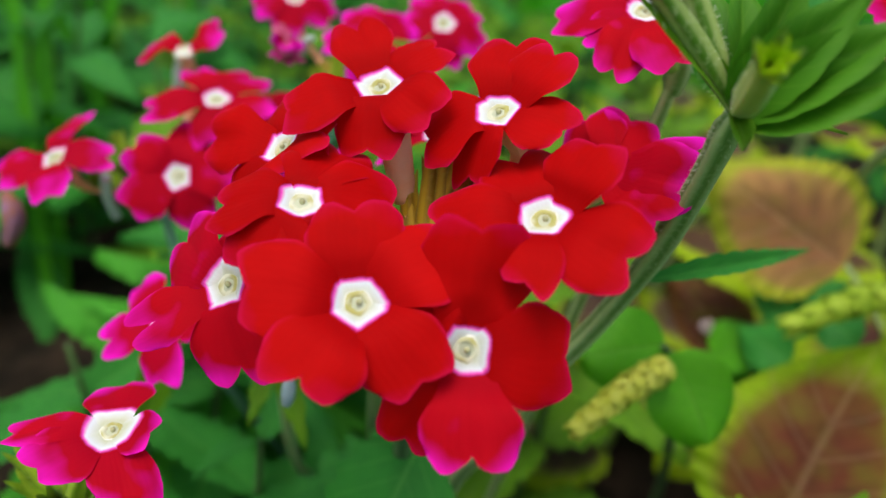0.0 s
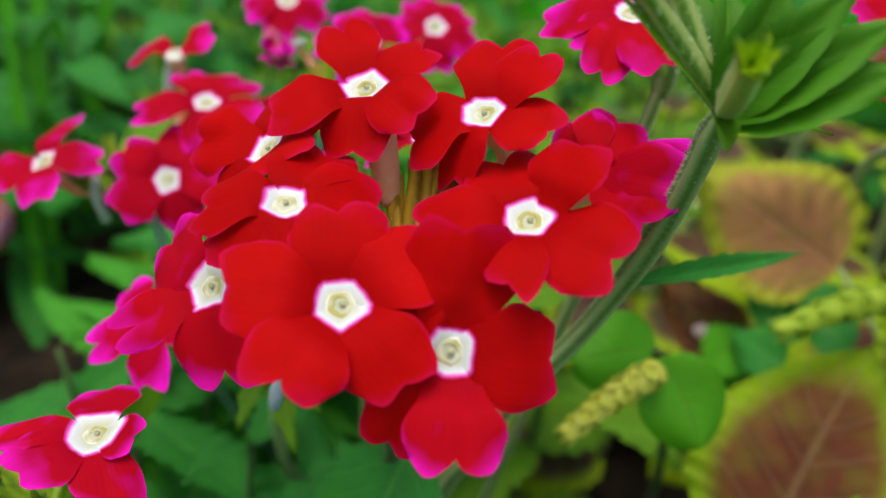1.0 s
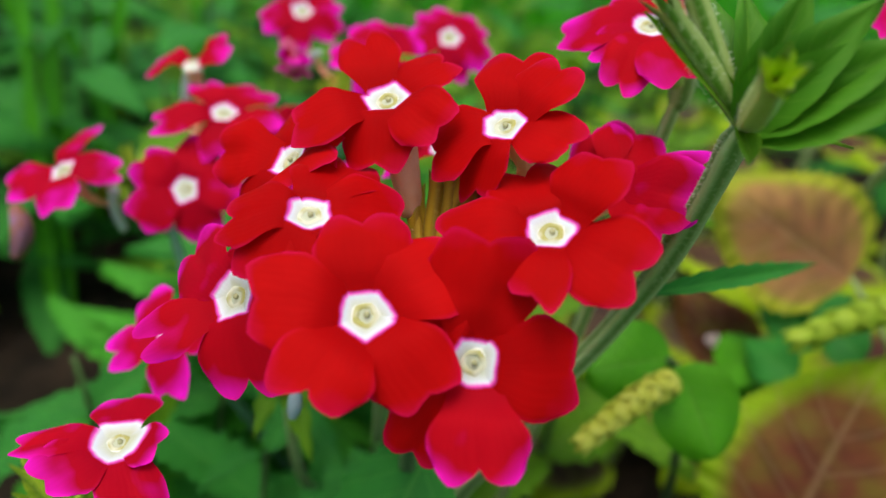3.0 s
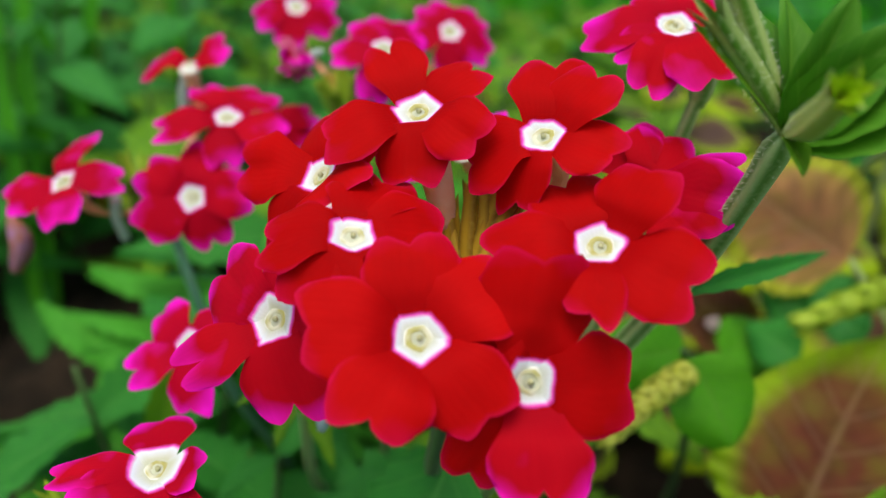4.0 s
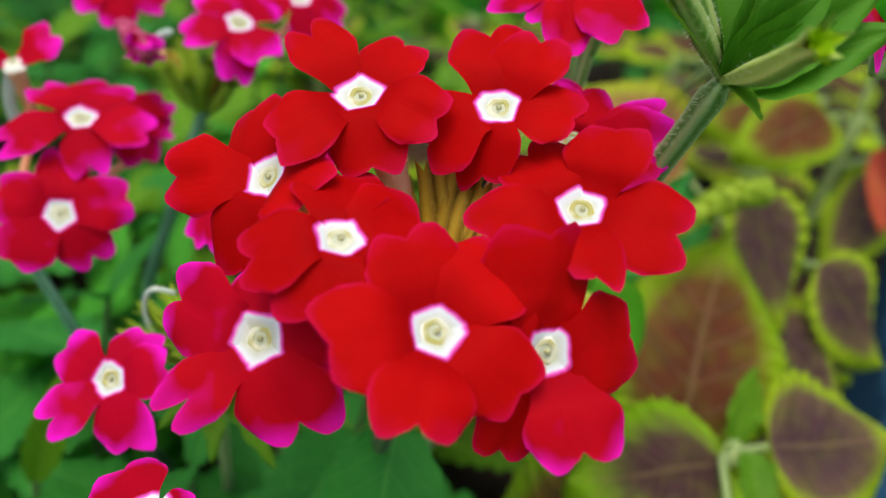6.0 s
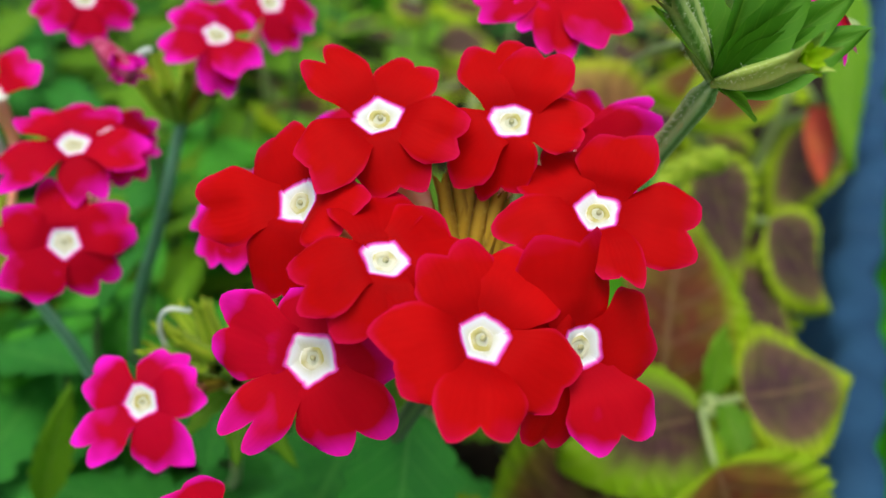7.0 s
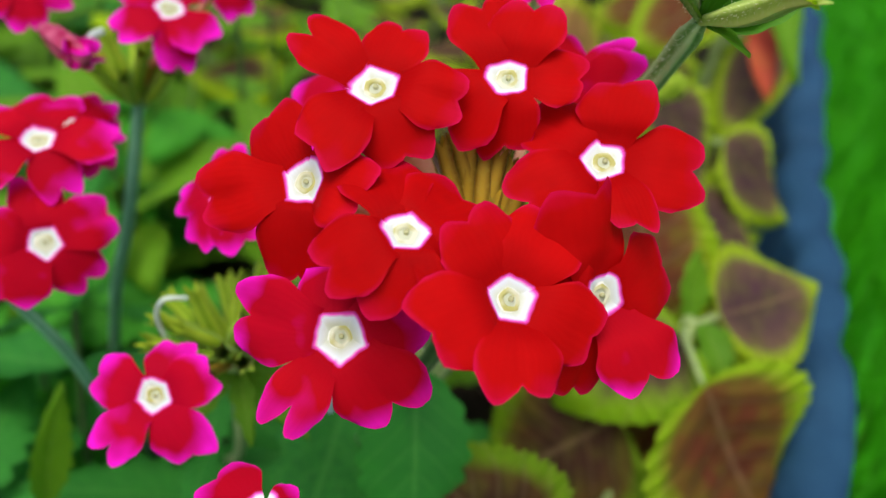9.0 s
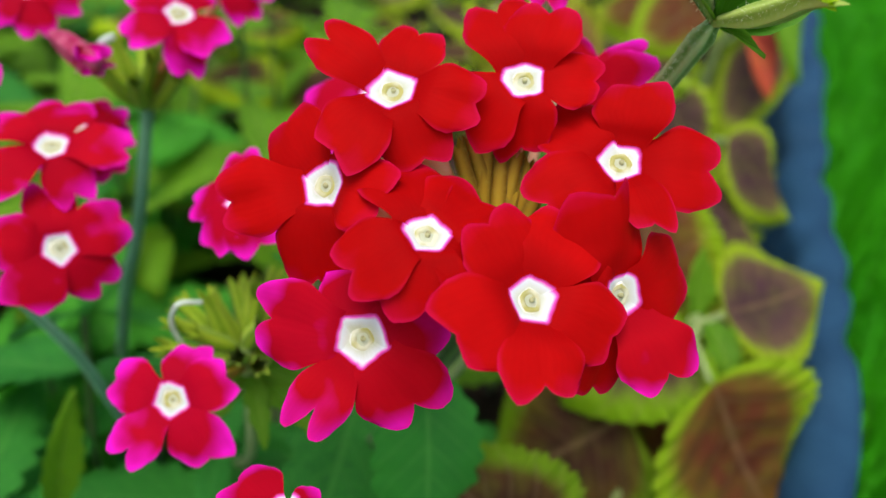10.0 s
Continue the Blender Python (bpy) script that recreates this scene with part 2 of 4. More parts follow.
COLEUS_BROWN = coleus_material("coleus_brown", (0.060, 0.018, 0.012), (0.10, 0.034, 0.018), (0.12, 0.050, 0.014), 0.30)
RED_LEAF = plain_material("red_leaf", (0.50, 0.02, 0.05), (0.60, 0.18, 0.03), 60, 0.5, 0.25)
CLOSED = plain_material("closed_floret", (0.36, 0.006, 0.08), (0.60, 0.14, 0.26), 350, 0.5, 0.25)
WITHERED = plain_material("withered", (0.35, 0.14, 0.05), (0.30, 0.16, 0.30), 350, 0.6, 0.2)
FADED = plain_material("faded_petal", (0.62, 0.48, 0.56), (0.74, 0.64, 0.70), 300, 0.6, 0.3)
SPIKE_GREEN = plain_material("green_spike", (0.22, 0.38, 0.02), (0.36, 0.50, 0.05), 300, 0.5, 0.25)
SPIKE = plain_material("spike", (0.46, 0.52, 0.05), (0.62, 0.66, 0.13), 300, 0.5, 0.25)
SOIL = plain_material("soil", (0.008, 0.006, 0.004), (0.030, 0.020, 0.013), 90, 0.95, 0.0, 0.8, 0.003)
LAWN = plain_material("lawn", (0.02, 0.15, 0.008), (0.045, 0.26, 0.012), 30, 0.9, 0.0, 0.8, 0.01)
GRASS = plain_material("grass", (0.026, 0.34, 0.011), (0.065, 0.50, 0.014), 12, 0.5, 0.3)
BOARD = plain_material("edging_paint", (0.005, 0.038, 0.092), (0.013, 0.064, 0.138), 45, 0.75, 0.0, 0.6, 0.001)


# ---- mesh helpers ----
def mesh_of(name, verts, faces, place=None, rim=None, smooth=True):
    me = bpy.data.meshes.new(name)
    me.from_pydata([tuple(map(float, v)) for v in verts], [], faces)
    for key, table in (("place", place), ("rim", rim)):
        if table is not None:
            layer = me.uv_layers.new(name=key)
            idx = np.empty(len(me.loops), dtype=np.int32)
            me.loops.foreach_get("vertex_index", idx)
            layer.data.foreach_set("uv", np.asarray(table, dtype=np.float32)[idx].ravel())
    if smooth:
        me.polygons.foreach_set("use_smooth", np.ones(len(me.polygons), dtype=bool))
    me.update()
    return me


def part(name, me, material, parent, label=""):
    ob = new(name, me)
    if material and not me.materials:
        me.materials.append(material)
    if parent:
        ob.parent = parent
    return tagged(ob, label)


def thing(name, label, category, group="", at=(0, 0, 0)):
    ob = new(name)
    ob.location = at
    ob.empty_display_size = 0.01
    return tagged(ob, label, category, group)


def grid(nu, nv, fn, close=False):
    """Rows along v of points across u; fn(u, v) gives the place and the two pairs of surface coordinates."""
    verts, place, rim, faces = [], [], [], []
    for j in range(nv + 1):
        for i in range(nu + 1):
            p, a, b = fn(i / nu, j / nv)
            verts.append(p), place.append(a), rim.append(b)
    for j in range(nv):
        for i in range(nu):
            k = j * (nu + 1) + i
            faces.append((k, k + 1, k + nu + 2, k + nu + 1))
    return verts, faces, place, rim


def bend(points, n):
    """n + 1 places along a smooth curve through the points."""
    pts = [Vector(p) for p in points]
    pts = [2 * pts[0] - pts[1], *pts, 2 * pts[-1] - pts[-2]]
    out = []
    for k in range(n + 1):
        s = k / n * (len(pts) - 3)
        i = min(int(s), len(pts) - 4)
        f = s - i
        a, b, c, d = pts[i : i + 4]
        out.append(0.5 * (2 * b + (c - a) * f + (2 * a - 5 * b + 4 * c - d) * f * f + (3 * b - a - 3 * c + d) * f**3))
    return out


def swept(name, points, radius, sides=12, steps=14, rib=0.0, ribs=4, teeth=0.0):
    """A round or ribbed body along a curve. radius(s): its radius at s of its length. teeth: length of pointed sepals at its end."""
    line = bend(points, steps)
    side = None
    verts, place, faces = [], [], []
    for k, p in enumerate(line):
        ahead = (line[min(k + 1, steps)] - line[max(k - 1, 0)]).normalized()
        side = (side - ahead * side.dot(ahead)).normalized() if side else ahead.orthogonal().normalized()
        up = ahead.cross(side)
        s = k / steps
        for i in range(sides + 1):
            a = 2 * math.pi * i / sides
            r = radius(s) * (1 + rib * math.cos(ribs * a))
            q = p + (side * math.cos(a) + up * math.sin(a)) * r
            if teeth and k == steps:
                t = abs(((i * 5 / sides) % 1.0) - 0.5) * 2
                q = q + ahead * teeth * t + (side * math.cos(a) + up * math.sin(a)) * (t * teeth * 0.25)
            verts.append(q), place.append((i / sides, s))
    w = sides + 1
    for k in range(steps):
        for i in range(sides):
            faces.append((k * w + i, k * w + i + 1, (k + 1) * w + i + 1, (k + 1) * w + i))
    if not teeth:
        faces.append(tuple(range(steps * w, steps * w + sides)))
    faces.append(tuple(range(sides - 1, -1, -1)))
    return mesh_of(name, verts, faces, place)


def sm(a, b, x):
    t = min(1.0, max(0.0, (x - a) / (b - a)))
    return t * t * (3 - 2 * t)


# ---- verbena ----
def petal_mesh(rng, length, width, lift, roll, notch=0.06, lean=0.0, ridge=0.0, arch=0.0, eye=1.0, turns=(0.0,)):
    """One notched petal: narrow flat white claw, then a broad two-lobed limb that tilts by lift, rolls by roll and leans to one side; ridge folds it along its middle, arch raises its claw over the eye. turns: where the floret's petals point, seen from this one; the eye's sides face them."""
    ruffle, phase = rng.uniform(0.010, 0.030), rng.uniform(0, 6.3)
    reach = np.array([1.0 - notch, 1.02 - 0.45 * notch, 1.05, 1.04, 0.95, 0.76])
    knots = np.array([0.0, 0.13, 0.40, 0.66, 0.86, 1.0])
    flat = 0.24
    sides = [(-math.sin(radians(t)), math.cos(radians(t))) for t in turns]

    def fn(a, b):
        u = 2 * a - 1
        wide = 0.06 + 0.49 * sm(0.0, 0.20, b) + 0.47 * sm(0.17, 0.66, b) - 0.06 * sm(0.85, 1.0, b)
        x = u * wide * width / 2
        shape = float(np.interp(abs(u), knots, reach)) + lean * u
        y = length * b * (1 + (shape - 1) * b**2.5)
        y += length * 0.012 * math.sin(9 * u + phase) * b**4
        rim = max(max(x * p + y * q for p, q in sides), 0.84 * math.hypot(x, y))
        out = max(0.0, y / length - flat)
        z = -0.30 * length * out**2
        z += width * ruffle * math.sin(5.2 * u + phase) * sm(0.35, 1.0, b) - width * 0.02 * (1 - abs(u)) ** 3 * sm(0.3, 0.6, b)
        z += -0.05 * width * (u * u - 0.3) * sm(0.3, 0.9, b) - ridge * width * abs(u) ** 1.3 * sm(0.25, 0.6, b)
        z += arch * length * sm(0.10, 0.30, b) * (1 - sm(0.35, 0.95, b))
        tw = radians(roll) * sm(0.15, 0.6, b)
        x, z = x * math.cos(tw), z + x * math.sin(tw)
        far = max(0.0, y - flat * length)
        al = radians(lift) * sm(flat - 0.12, flat + 0.2, y / length)
        yy, zz = min(y, flat * length) + far * math.cos(al), z + far * math.sin(al)
        return (x, yy, zz), (a, 100 / eye * rim), (abs(u), b)

    return mesh_of("petal", *grid(18, 18, fn))


def throat_mesh(rng, eye=1.0):
    """The little funnel in the middle of a floret."""
    rings = ((0.00235, -0.00075), (0.0019, -0.00035), (0.0017, -0.00018), (0.00130, 0.00006), (0.00108, 0.00016), (0.00086, 0.00012), (0.00066, -0.00002), (0.00050, -0.0006), (0.0004, -0.002))
    verts, faces, k = [], [], 15
    for j, (r, z) in enumerate(rings):
        r *= max(1.0, eye) if j < 2 else 1.0
        for i in range(k):
            a = 2 * math.pi * i / k
            verts.append((r * (1 + 0.06 * math.cos(5 * a)) * math.cos(a), r * (1 + 0.06 * math.cos(5 * a)) * math.sin(a), z + rng.uniform(-1, 1) * 0.00003))
    for j in range(len(rings) - 1):
        for i in range(k):
            faces.append((j * k + i, j * k + (i + 1) % k, (j + 1) * k + (i + 1) % k, (j + 1) * k + i))
    faces.append(tuple((len(rings) - 1) * k + i for i in range(k)))
    me = mesh_of("floret", verts, faces)
    me.materials.append(THROAT), me.materials.append(EYE_WHITE)
    for f in me.polygons:
        f.material_index = 1 if f.index < 3 * k else 0
    return me


def axes_of(normal):
    n = Vector(normal).normalized()
    x = Vector((0, 0, 1)).cross(n).normalized()
    return Matrix((x, n.cross(x), n)).transposed().to_4x4()


def floret(head, base, spec, material, seed, calyx=CALYX_OLIVE, eye=1.0, tube=TUBE):
    """A five-petalled floret on its tube and calyx, as part of a flower head."""
    centre, normal, petals = spec
    rng = random.Random(seed)
    turn = Matrix.Translation(centre) @ axes_of(normal)
    body = part("floret", throat_mesh(rng, eye), THROAT, head, "red floret with a white eye")
    body.matrix_local = turn
    for k, (angle, length, width, lift, roll, *shape) in enumerate(petals):
        skin = material[k] if isinstance(material, list) else material
        p = part("petal", petal_mesh(rng, length / 1000, width / 1000, lift, roll, *(shape[:2] or (rng.uniform(0.02, 0.10), 0.0)), *(shape[2:] + [0.0, rng.uniform(0.03, 0.11)][len(shape[2:]):]), eye, [q[0] - angle for q in petals]), skin, body)
        p.matrix_local = Matrix.Translation((0, 0, 0.00004 * ((k * 2) % 5) - 0.0001)) @ Matrix.Rotation(radians(angle - 90), 4, "Z")
    pin = part("stigma", swept("stigma", [(0, 0, -0.001), (0.0001, 0, -0.0002), (0.0001, 0.0001, 0.0004)], lambda s: 0.00022 + 0.0001 * s, 8, 4), STIGMA, body)
    c, n, b = Vector(centre), Vector(normal).normalized(), Vector(base)
    back = turn.inverted()
    reach = (c - b).length
    line = [b, b + (c - b) * 0.4 - n * reach * 0.05, c - n * reach * 0.35, c - n * 0.0012]
    line = [back @ p for p in line]
    part("corolla_tube", swept("corolla_tube", line[1:], lambda s: 0.0007 + 0.0010 * s**2, 12, 10), tube, body)
    soft = bend(line, 12)
    part("calyx", swept("calyx", soft[:5], lambda s: 0.00065 + 0.0006 * sm(0, 0.5, s), 20, 12, 0.10, 5, 0.0016), calyx, body)
    return body


def bare_calyx(head, base, tip, material, seed, fat=1.0, bow=0.0, teeth=0.0022):
    """A calyx without a corolla."""
    rng = random.Random(seed)
    a, b = Vector(base), Vector(tip)
    off = Vector((rng.uniform(-1, 1), rng.uniform(-1, 1), rng.uniform(-1, 1))) * (b - a).length * (0.05 + bow)
    return part("calyx", swept("calyx", [a, a.lerp(b, 0.5) + off, b], lambda s: fat * (0.0006 + 0.00075 * sm(0, 0.45, s) - 0.00025 * sm(0.6, 1.0, s)), 20, 12, 0.11, 5, teeth), material, head)


def hair_mesh(name, line, radius, count, length, seed, start=0.0):
    """Fine stiff hairs in two lines along the ridges of a stem."""
    rng = random.Random(seed)
    pts = bend(line, 40)
    verts, faces = [], []
    for _ in range(count):
        s = rng.uniform(start, 1) * 39.99
        k = int(s)
        p = pts[k].lerp(pts[k + 1], s - k)
        ahead = (pts[k + 1] - pts[k]).normalized()
        out = ahead.cross(Vector((0.25, 0.93, -0.25))).normalized() * rng.choice((-1, 1))
        out = Matrix.Rotation(rng.gauss(0, 0.45), 3, ahead) @ out
        r = radius(s / 40)
        root, tip = p + out * r * 0.9, p + out * (r + length * rng.uniform(0.5, 1.1)) + ahead * length * rng.uniform(-0.35, 0.45)
        across = out.cross(ahead) * 0.000020
        i = len(verts)
        verts += [root + across, root - across, root + ahead * 0.00005, tip]
        faces += [(i, i + 1, i + 3), (i + 1, i + 2, i + 3), (i + 2, i, i + 3)]
    return mesh_of(name, verts, faces, smooth=False)


def leaf_fn(length, width, teeth, depth, droop, fold, quilt, seed, ovate=0.42, frill=0.0, blunt=0.75):
    """A toothed leaf along +y, drooping to its tip, folded along its midrib."""
    rng = random.Random(seed)
    ph, sway = rng.uniform(0, 6.3), rng.uniform(-0.10, 0.10)
    power = math.log(0.5) / math.log(ovate)

    def fn(a, b):
        u = 2 * a - 1
        prof = math.sin(math.pi * b**power) ** blunt * (1 - 0.25 * b**3) + 0.015
        saw = 1 - depth * (1 - abs(math.sin(math.pi * b * teeth))) * sm(0.6, 1.0, abs(u))
        half = prof * width / 2 * saw
        x = u * half + sway * length * b * b
        y = length * b
        z = -droop * length * b * b + fold * abs(u) * half - 0.18 * width * u * u * sm(0.2, 0.8, b)
        z += quilt * width * math.sin((b - 0.30 * abs(u)) * 6 * 2 * math.pi) * abs(u) ** 0.6 * (1 - abs(u))
        z += 0.02 * width * math.sin(7 * b + ph + 2 * u)
        z += frill * width * math.sin(math.pi * b * teeth + ph) * sm(0.55, 1.0, abs(u)) * prof
        return (x, y, z), (a, b), (min((1 - abs(u)) * prof * 1.1, (1 - b) * 1.6, 1.0), b)

    return fn


def leaf_mesh(length, width, teeth=9, depth=0.22, droop=0.18, fold=0.25, quilt=0.02, seed=0, nu=8, nv=36, ovate=0.42, frill=0.0, blunt=0.75):
    return mesh_of("leaf", *grid(nu, nv, leaf_fn(length, width, teeth, depth, droop, fold, quilt, seed, ovate, frill, blunt)))


def aim(base, tip, facing=(0, 0, 1), roll=0.0):
    """The pose at base with +y towards tip and +z as near to facing as it goes."""
    y = (Vector(tip) - Vector(base)).normalized()
    f = Vector(facing)
    z = (f - y * f.dot(y)).normalized()
    m = Matrix((y.cross(z), y, z)).transposed().to_4x4()
    return Matrix.Translation(base) @ m @ Matrix.Rotation(radians(roll), 4, "Y")


def put_leaf(plant, me, material, base, tip, facing=(0, -0.3, 1), roll=0.0, label=""):
    ob = part("leaf", me, material, plant, label)
    ob.matrix_local = aim(base, tip, facing, roll)
    return ob


VERBENA_LEAVES = [leaf_mesh(1.0, w, 8 + k % 3, 0.30, d, 0.22, 0.02, 50 + k, ovate=0.40) for k, (w, d) in enumerate(((0.36, 0.2), (0.42, 0.1), (0.33, 0.3), (0.46, 0.16)))]


def verbena_shoot(rng, x, y, height, material, dx=0.0, dy=0.0):
    """A leafy verbena shoot: a downy stem with opposite pairs of toothed leaves."""
    plant = thing("verbena_plant", "leafy green verbena shoot with toothed leaves in the bed", "plant", "verbena foliage", (x, y, 0.02))
    line = [Vector((0, 0, 0)), Vector((dx * 0.3 + rng.uniform(-0.006, 0.006), dy * 0.3, height * 0.45)), Vector((dx, dy, height))]
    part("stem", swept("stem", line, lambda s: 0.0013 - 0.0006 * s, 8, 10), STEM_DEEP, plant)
    pts = bend(line, 20)
    heading = rng.uniform(0, 3.14)
    k = 5
    while k <= 20:
        heading += 1.57 + rng.uniform(-0.3, 0.3)
        size = rng.uniform(0.036, 0.058) * (1.0 if k < 18 else 0.6)
        for side in (0, 3.14):
            h = heading + side + rng.uniform(-0.2, 0.2)
            up = rng.uniform(-0.15, 0.5) if k < 18 else rng.uniform(0.5, 1.1)
            way = Vector((math.cos(h), math.sin(h), up)).normalized()
            me = rng.choice(LEAF_SETS[material.name])
            ob = part("leaf", me, material, plant)
            ob.matrix_local = aim(pts[k], pts[k] + way * size, (0, 0, 1), rng.uniform(-25, 25)) @ Matrix.Diagonal((size, size, size, 1))
        k += rng.choice((3, 4, 4))
    return plant


LEAF_SETS = {LEAF.name: VERBENA_LEAVES}
for skin in (LEAF_LIGHT, LEAF_BRIGHT):
    LEAF_SETS[skin.name] = [me.copy() for me in VERBENA_LEAVES]
for name, meshes in LEAF_SETS.items():
    for me in meshes:
        me.materials.append(bpy.data.materials[name])


# ---- ground: lawn, bed and edging ----
def ground_sheet():
    verts, faces = [], []
    rings = [0.0, 0.5, 1.2, 3, 8, 25, 80, 300, 1500]
    for r in rings:
        for i in range(24):
            a = 2 * math.pi * i / 24
            verts.append((r * math.cos(a), r * math.sin(a), 0.0))
    for j in range(len(rings) - 1):
        for i in range(24):
            q = (j * 24 + i, j * 24 + (i + 1) % 24, (j + 1) * 24 + (i + 1) % 24, (j + 1) * 24 + i)
            faces.append(q if j else (0, q[2], q[3]))
    return mesh_of("ground", verts, faces, smooth=False)


tagged(part("ground", ground_sheet(), LAWN, None), "green lawn around the flower bed", "ground", kind="structure")

RIM0, RIM_DIR = Vector((0.1036, 0.0700, 0.0)), Vector((0.811, 0.585, 0.0)).normalized()
RIM_OUT = Vector((RIM_DIR.y, -RIM_DIR.x, 0.0))


def soil_mesh():
    def fn(a, b):
        p = RIM0 + RIM_DIR * (-0.5 + 1.7 * a) - RIM_OUT * (0.002 + 1.1 * b)
        h = 0.028 + 0.010 * noise.noise(p * 18) + 0.006 * noise.noise(p * 60) + 0.003 * noise.noise(p * 170)
        h *= 1 - sm(0.93, 1.0, b)
        return (p.x, p.y, h), (a, b), (a, b)

    return mesh_of("soil", *grid(220, 140, fn))


tagged(part("soil", soil_mesh(), SOIL, None), "dark crumbly soil of the flower bed", "soil", kind="structure")


def edging_mesh():
    """A painted board set on edge, with softly rounded arrises and a slightly uneven run."""
    prof = [(0.0, -0.02), (0.0, 0.084), (0.0015, 0.0885), (0.005, 0.09), (0.012, 0.0905), (0.0150, 0.089), (0.016, 0.085), (0.016, -0.02)]
    n = 240
    verts, faces = [], []
    for k in range(n + 1):
        s = -0.35 + 1.1 * k / n
        wob = 0.0016 * math.sin(s * 31) + 0.0010 * math.sin(s * 83 + 1) + 0.004 * noise.noise(Vector((s * 40, 3, 0)))
        for o, z in prof:
            p = RIM0 + RIM_DIR * s + RIM_OUT * (o + wob)
            verts.append((p.x, p.y, z + 0.0012 * math.sin(s * 47) + 0.004 * noise.noise(Vector((s * 55, o * 300, 1)))))
    m = len(prof)
    for k in range(n):
        for i in range(m - 1):
            faces.append((k * m + i, k * m + i + 1, (k + 1) * m + i + 1, (k + 1) * m + i))
    faces += [tuple(range(m)), tuple(range(n * m + m - 1, n * m - 1, -1))]
    return mesh_of("edging_board", verts, faces)


tagged(part("edging_board", edging_mesh(), BOARD, None), "blue-grey painted edging board between bed and lawn", "edging")


def grass_mesh(rng, count, place, low, high, wide):
    verts, faces = [], []
    for _ in range(count):
        p = place(rng)
        h, a = rng.uniform(low, high), rng.uniform(0, 6.283)
        w = Vector((math.cos(a), math.sin(a), 0)) * wide * rng.uniform(0.6, 1.2)
        b = Vector((-math.sin(a), math.cos(a), 0)) * h * rng.uniform(-0.6, 0.6)
        i = len(verts)
        verts += [p - w, p + w, p + b * 0.35 + w * 0.8 + Vector((0, 0, h * 0.6)), p + b * 0.35 - w * 0.8 + Vector((0, 0, h * 0.6)), p + b + Vector((0, 0, h))]
        faces += [(i, i + 1, i + 2, i + 3), (i + 3, i + 2, i + 4)]
    return mesh_of("grass", verts, faces)


def lawn_place(rng):
    p = RIM0 + RIM_DIR * rng.uniform(-0.25, 1.1) + RIM_OUT * (0.022 + 0.55 * rng.random() ** 1.4)
    return Vector((p.x, p.y, 0.0))


def back_place(rng):
    return Vector((rng.uniform(-0.75, 0.9), rng.uniform(0.62, 1.6), 0.015))


tagged(part("grass", grass_mesh(random.Random(3), 26000, lawn_place, 0.025, 0.055, 0.0012), GRASS, None), "short green lawn grass beyond the edging", "grass", kind="stuff")
tagged(part("grass", grass_mesh(random.Random(4), 9000, back_place, 0.06, 0.16, 0.0022), GRASS, None), "tall green grass behind the flower bed", "grass", kind="stuff")

# ---- the red flower heads ----
FA = ((0.00062, 0.09084, 0.19396), (-0.33, -0.46, 0.82), [(143, 11.8, 7.8, 21, -6, 0.13, 0.01), (71, 9.2, 8.1, 12, 9, 0.10, 0.00), (-12, 11.2, 8.0, 28, -10, 0.04, 0.00, 0.0, 0.12), (-63, 9.6, 8.8, 9, -3, 0.05, -0.04, 0.0, 0.16), (-122, 12.4, 8.8, 31, -1, 0.03, -0.12)])
FB = ((0.01395, 0.08329, 0.19539), (-0.45, -0.35, 0.82), [(123, 11.4, 9.8, 19, -5, 0.09, -0.01), (83, 10.1, 9.4, 30, 5, 0.05, 0.04), (13, 8.7, 7.6, 11, 2, 0.03, -0.09), (-79, 7.9, 8.9, -20, -26, 0.08, 0.03), (-130, 8.9, 9.8, 1, 6, 0.06, -0.01)])
FC = ((-0.00991, 0.08806, 0.18591), (-0.65, -0.33, 0.68), [(-149, 13.0, 9.1, 31, 19, 0.07, -0.02), (145, 10.3, 9.0, 11, 6, 0.03, 0.02), (4, 9.6, 9.2, 32, 16, 0.07, -0.10, 0.0, 0.10), (-77, 11.1, 10.2, -4, 4, 0.07, -0.02), (45, 7.6, 9.3, 10, 0, 0.06, 0.00)])
FD = ((-0.00561, 0.07386, 0.18618), (-0.13, -0.33, 0.94), [(97, 11.2, 10.2, -2, -4, 0.05, -0.06), (35, 9.8, 10.8, -5, -5, 0.03, 0.00), (-40, 8.8, 9.8, -6, 0, 0.10, 0.00), (-100, 8.6, 9.8, -8, 0, 0.10, 0.00), (-163, 9.3, 9.3, 0, 0, 0.10, 0.00)])
FE = ((0.01890, 0.07075, 0.18933), (-0.33, -0.39, 0.86), [(82, 10.7, 9.0, 45, 10, 0.03, 0.10), (-3, 11.2, 10.2, 20, -8, 0.09, 0.03), (-66, 9.8, 6.4, 26, 8, 0.05, -0.13), (-142, 11.6, 10.2, 18, -4, 0.08, 0.03), (143, 10.6, 9.4, 4, -3, 0.11, -0.05)])
FF = ((-0.01307, 0.07446, 0.17470), (-0.50, -0.60, 0.63), [(174, 12.2, 9.8, -1, 3, 0.12, 0.06), (-118, 12.7, 6.8, 34, 0, 0.24, 0.02), (-47, 10.6, 10.4, -2, 3, 0.13, -0.08), (25, 8.8, 9.3, -6, 0, 0.06, 0.00), (100, 8.6, 9.3, -15, 0, 0.06, 0.00)])
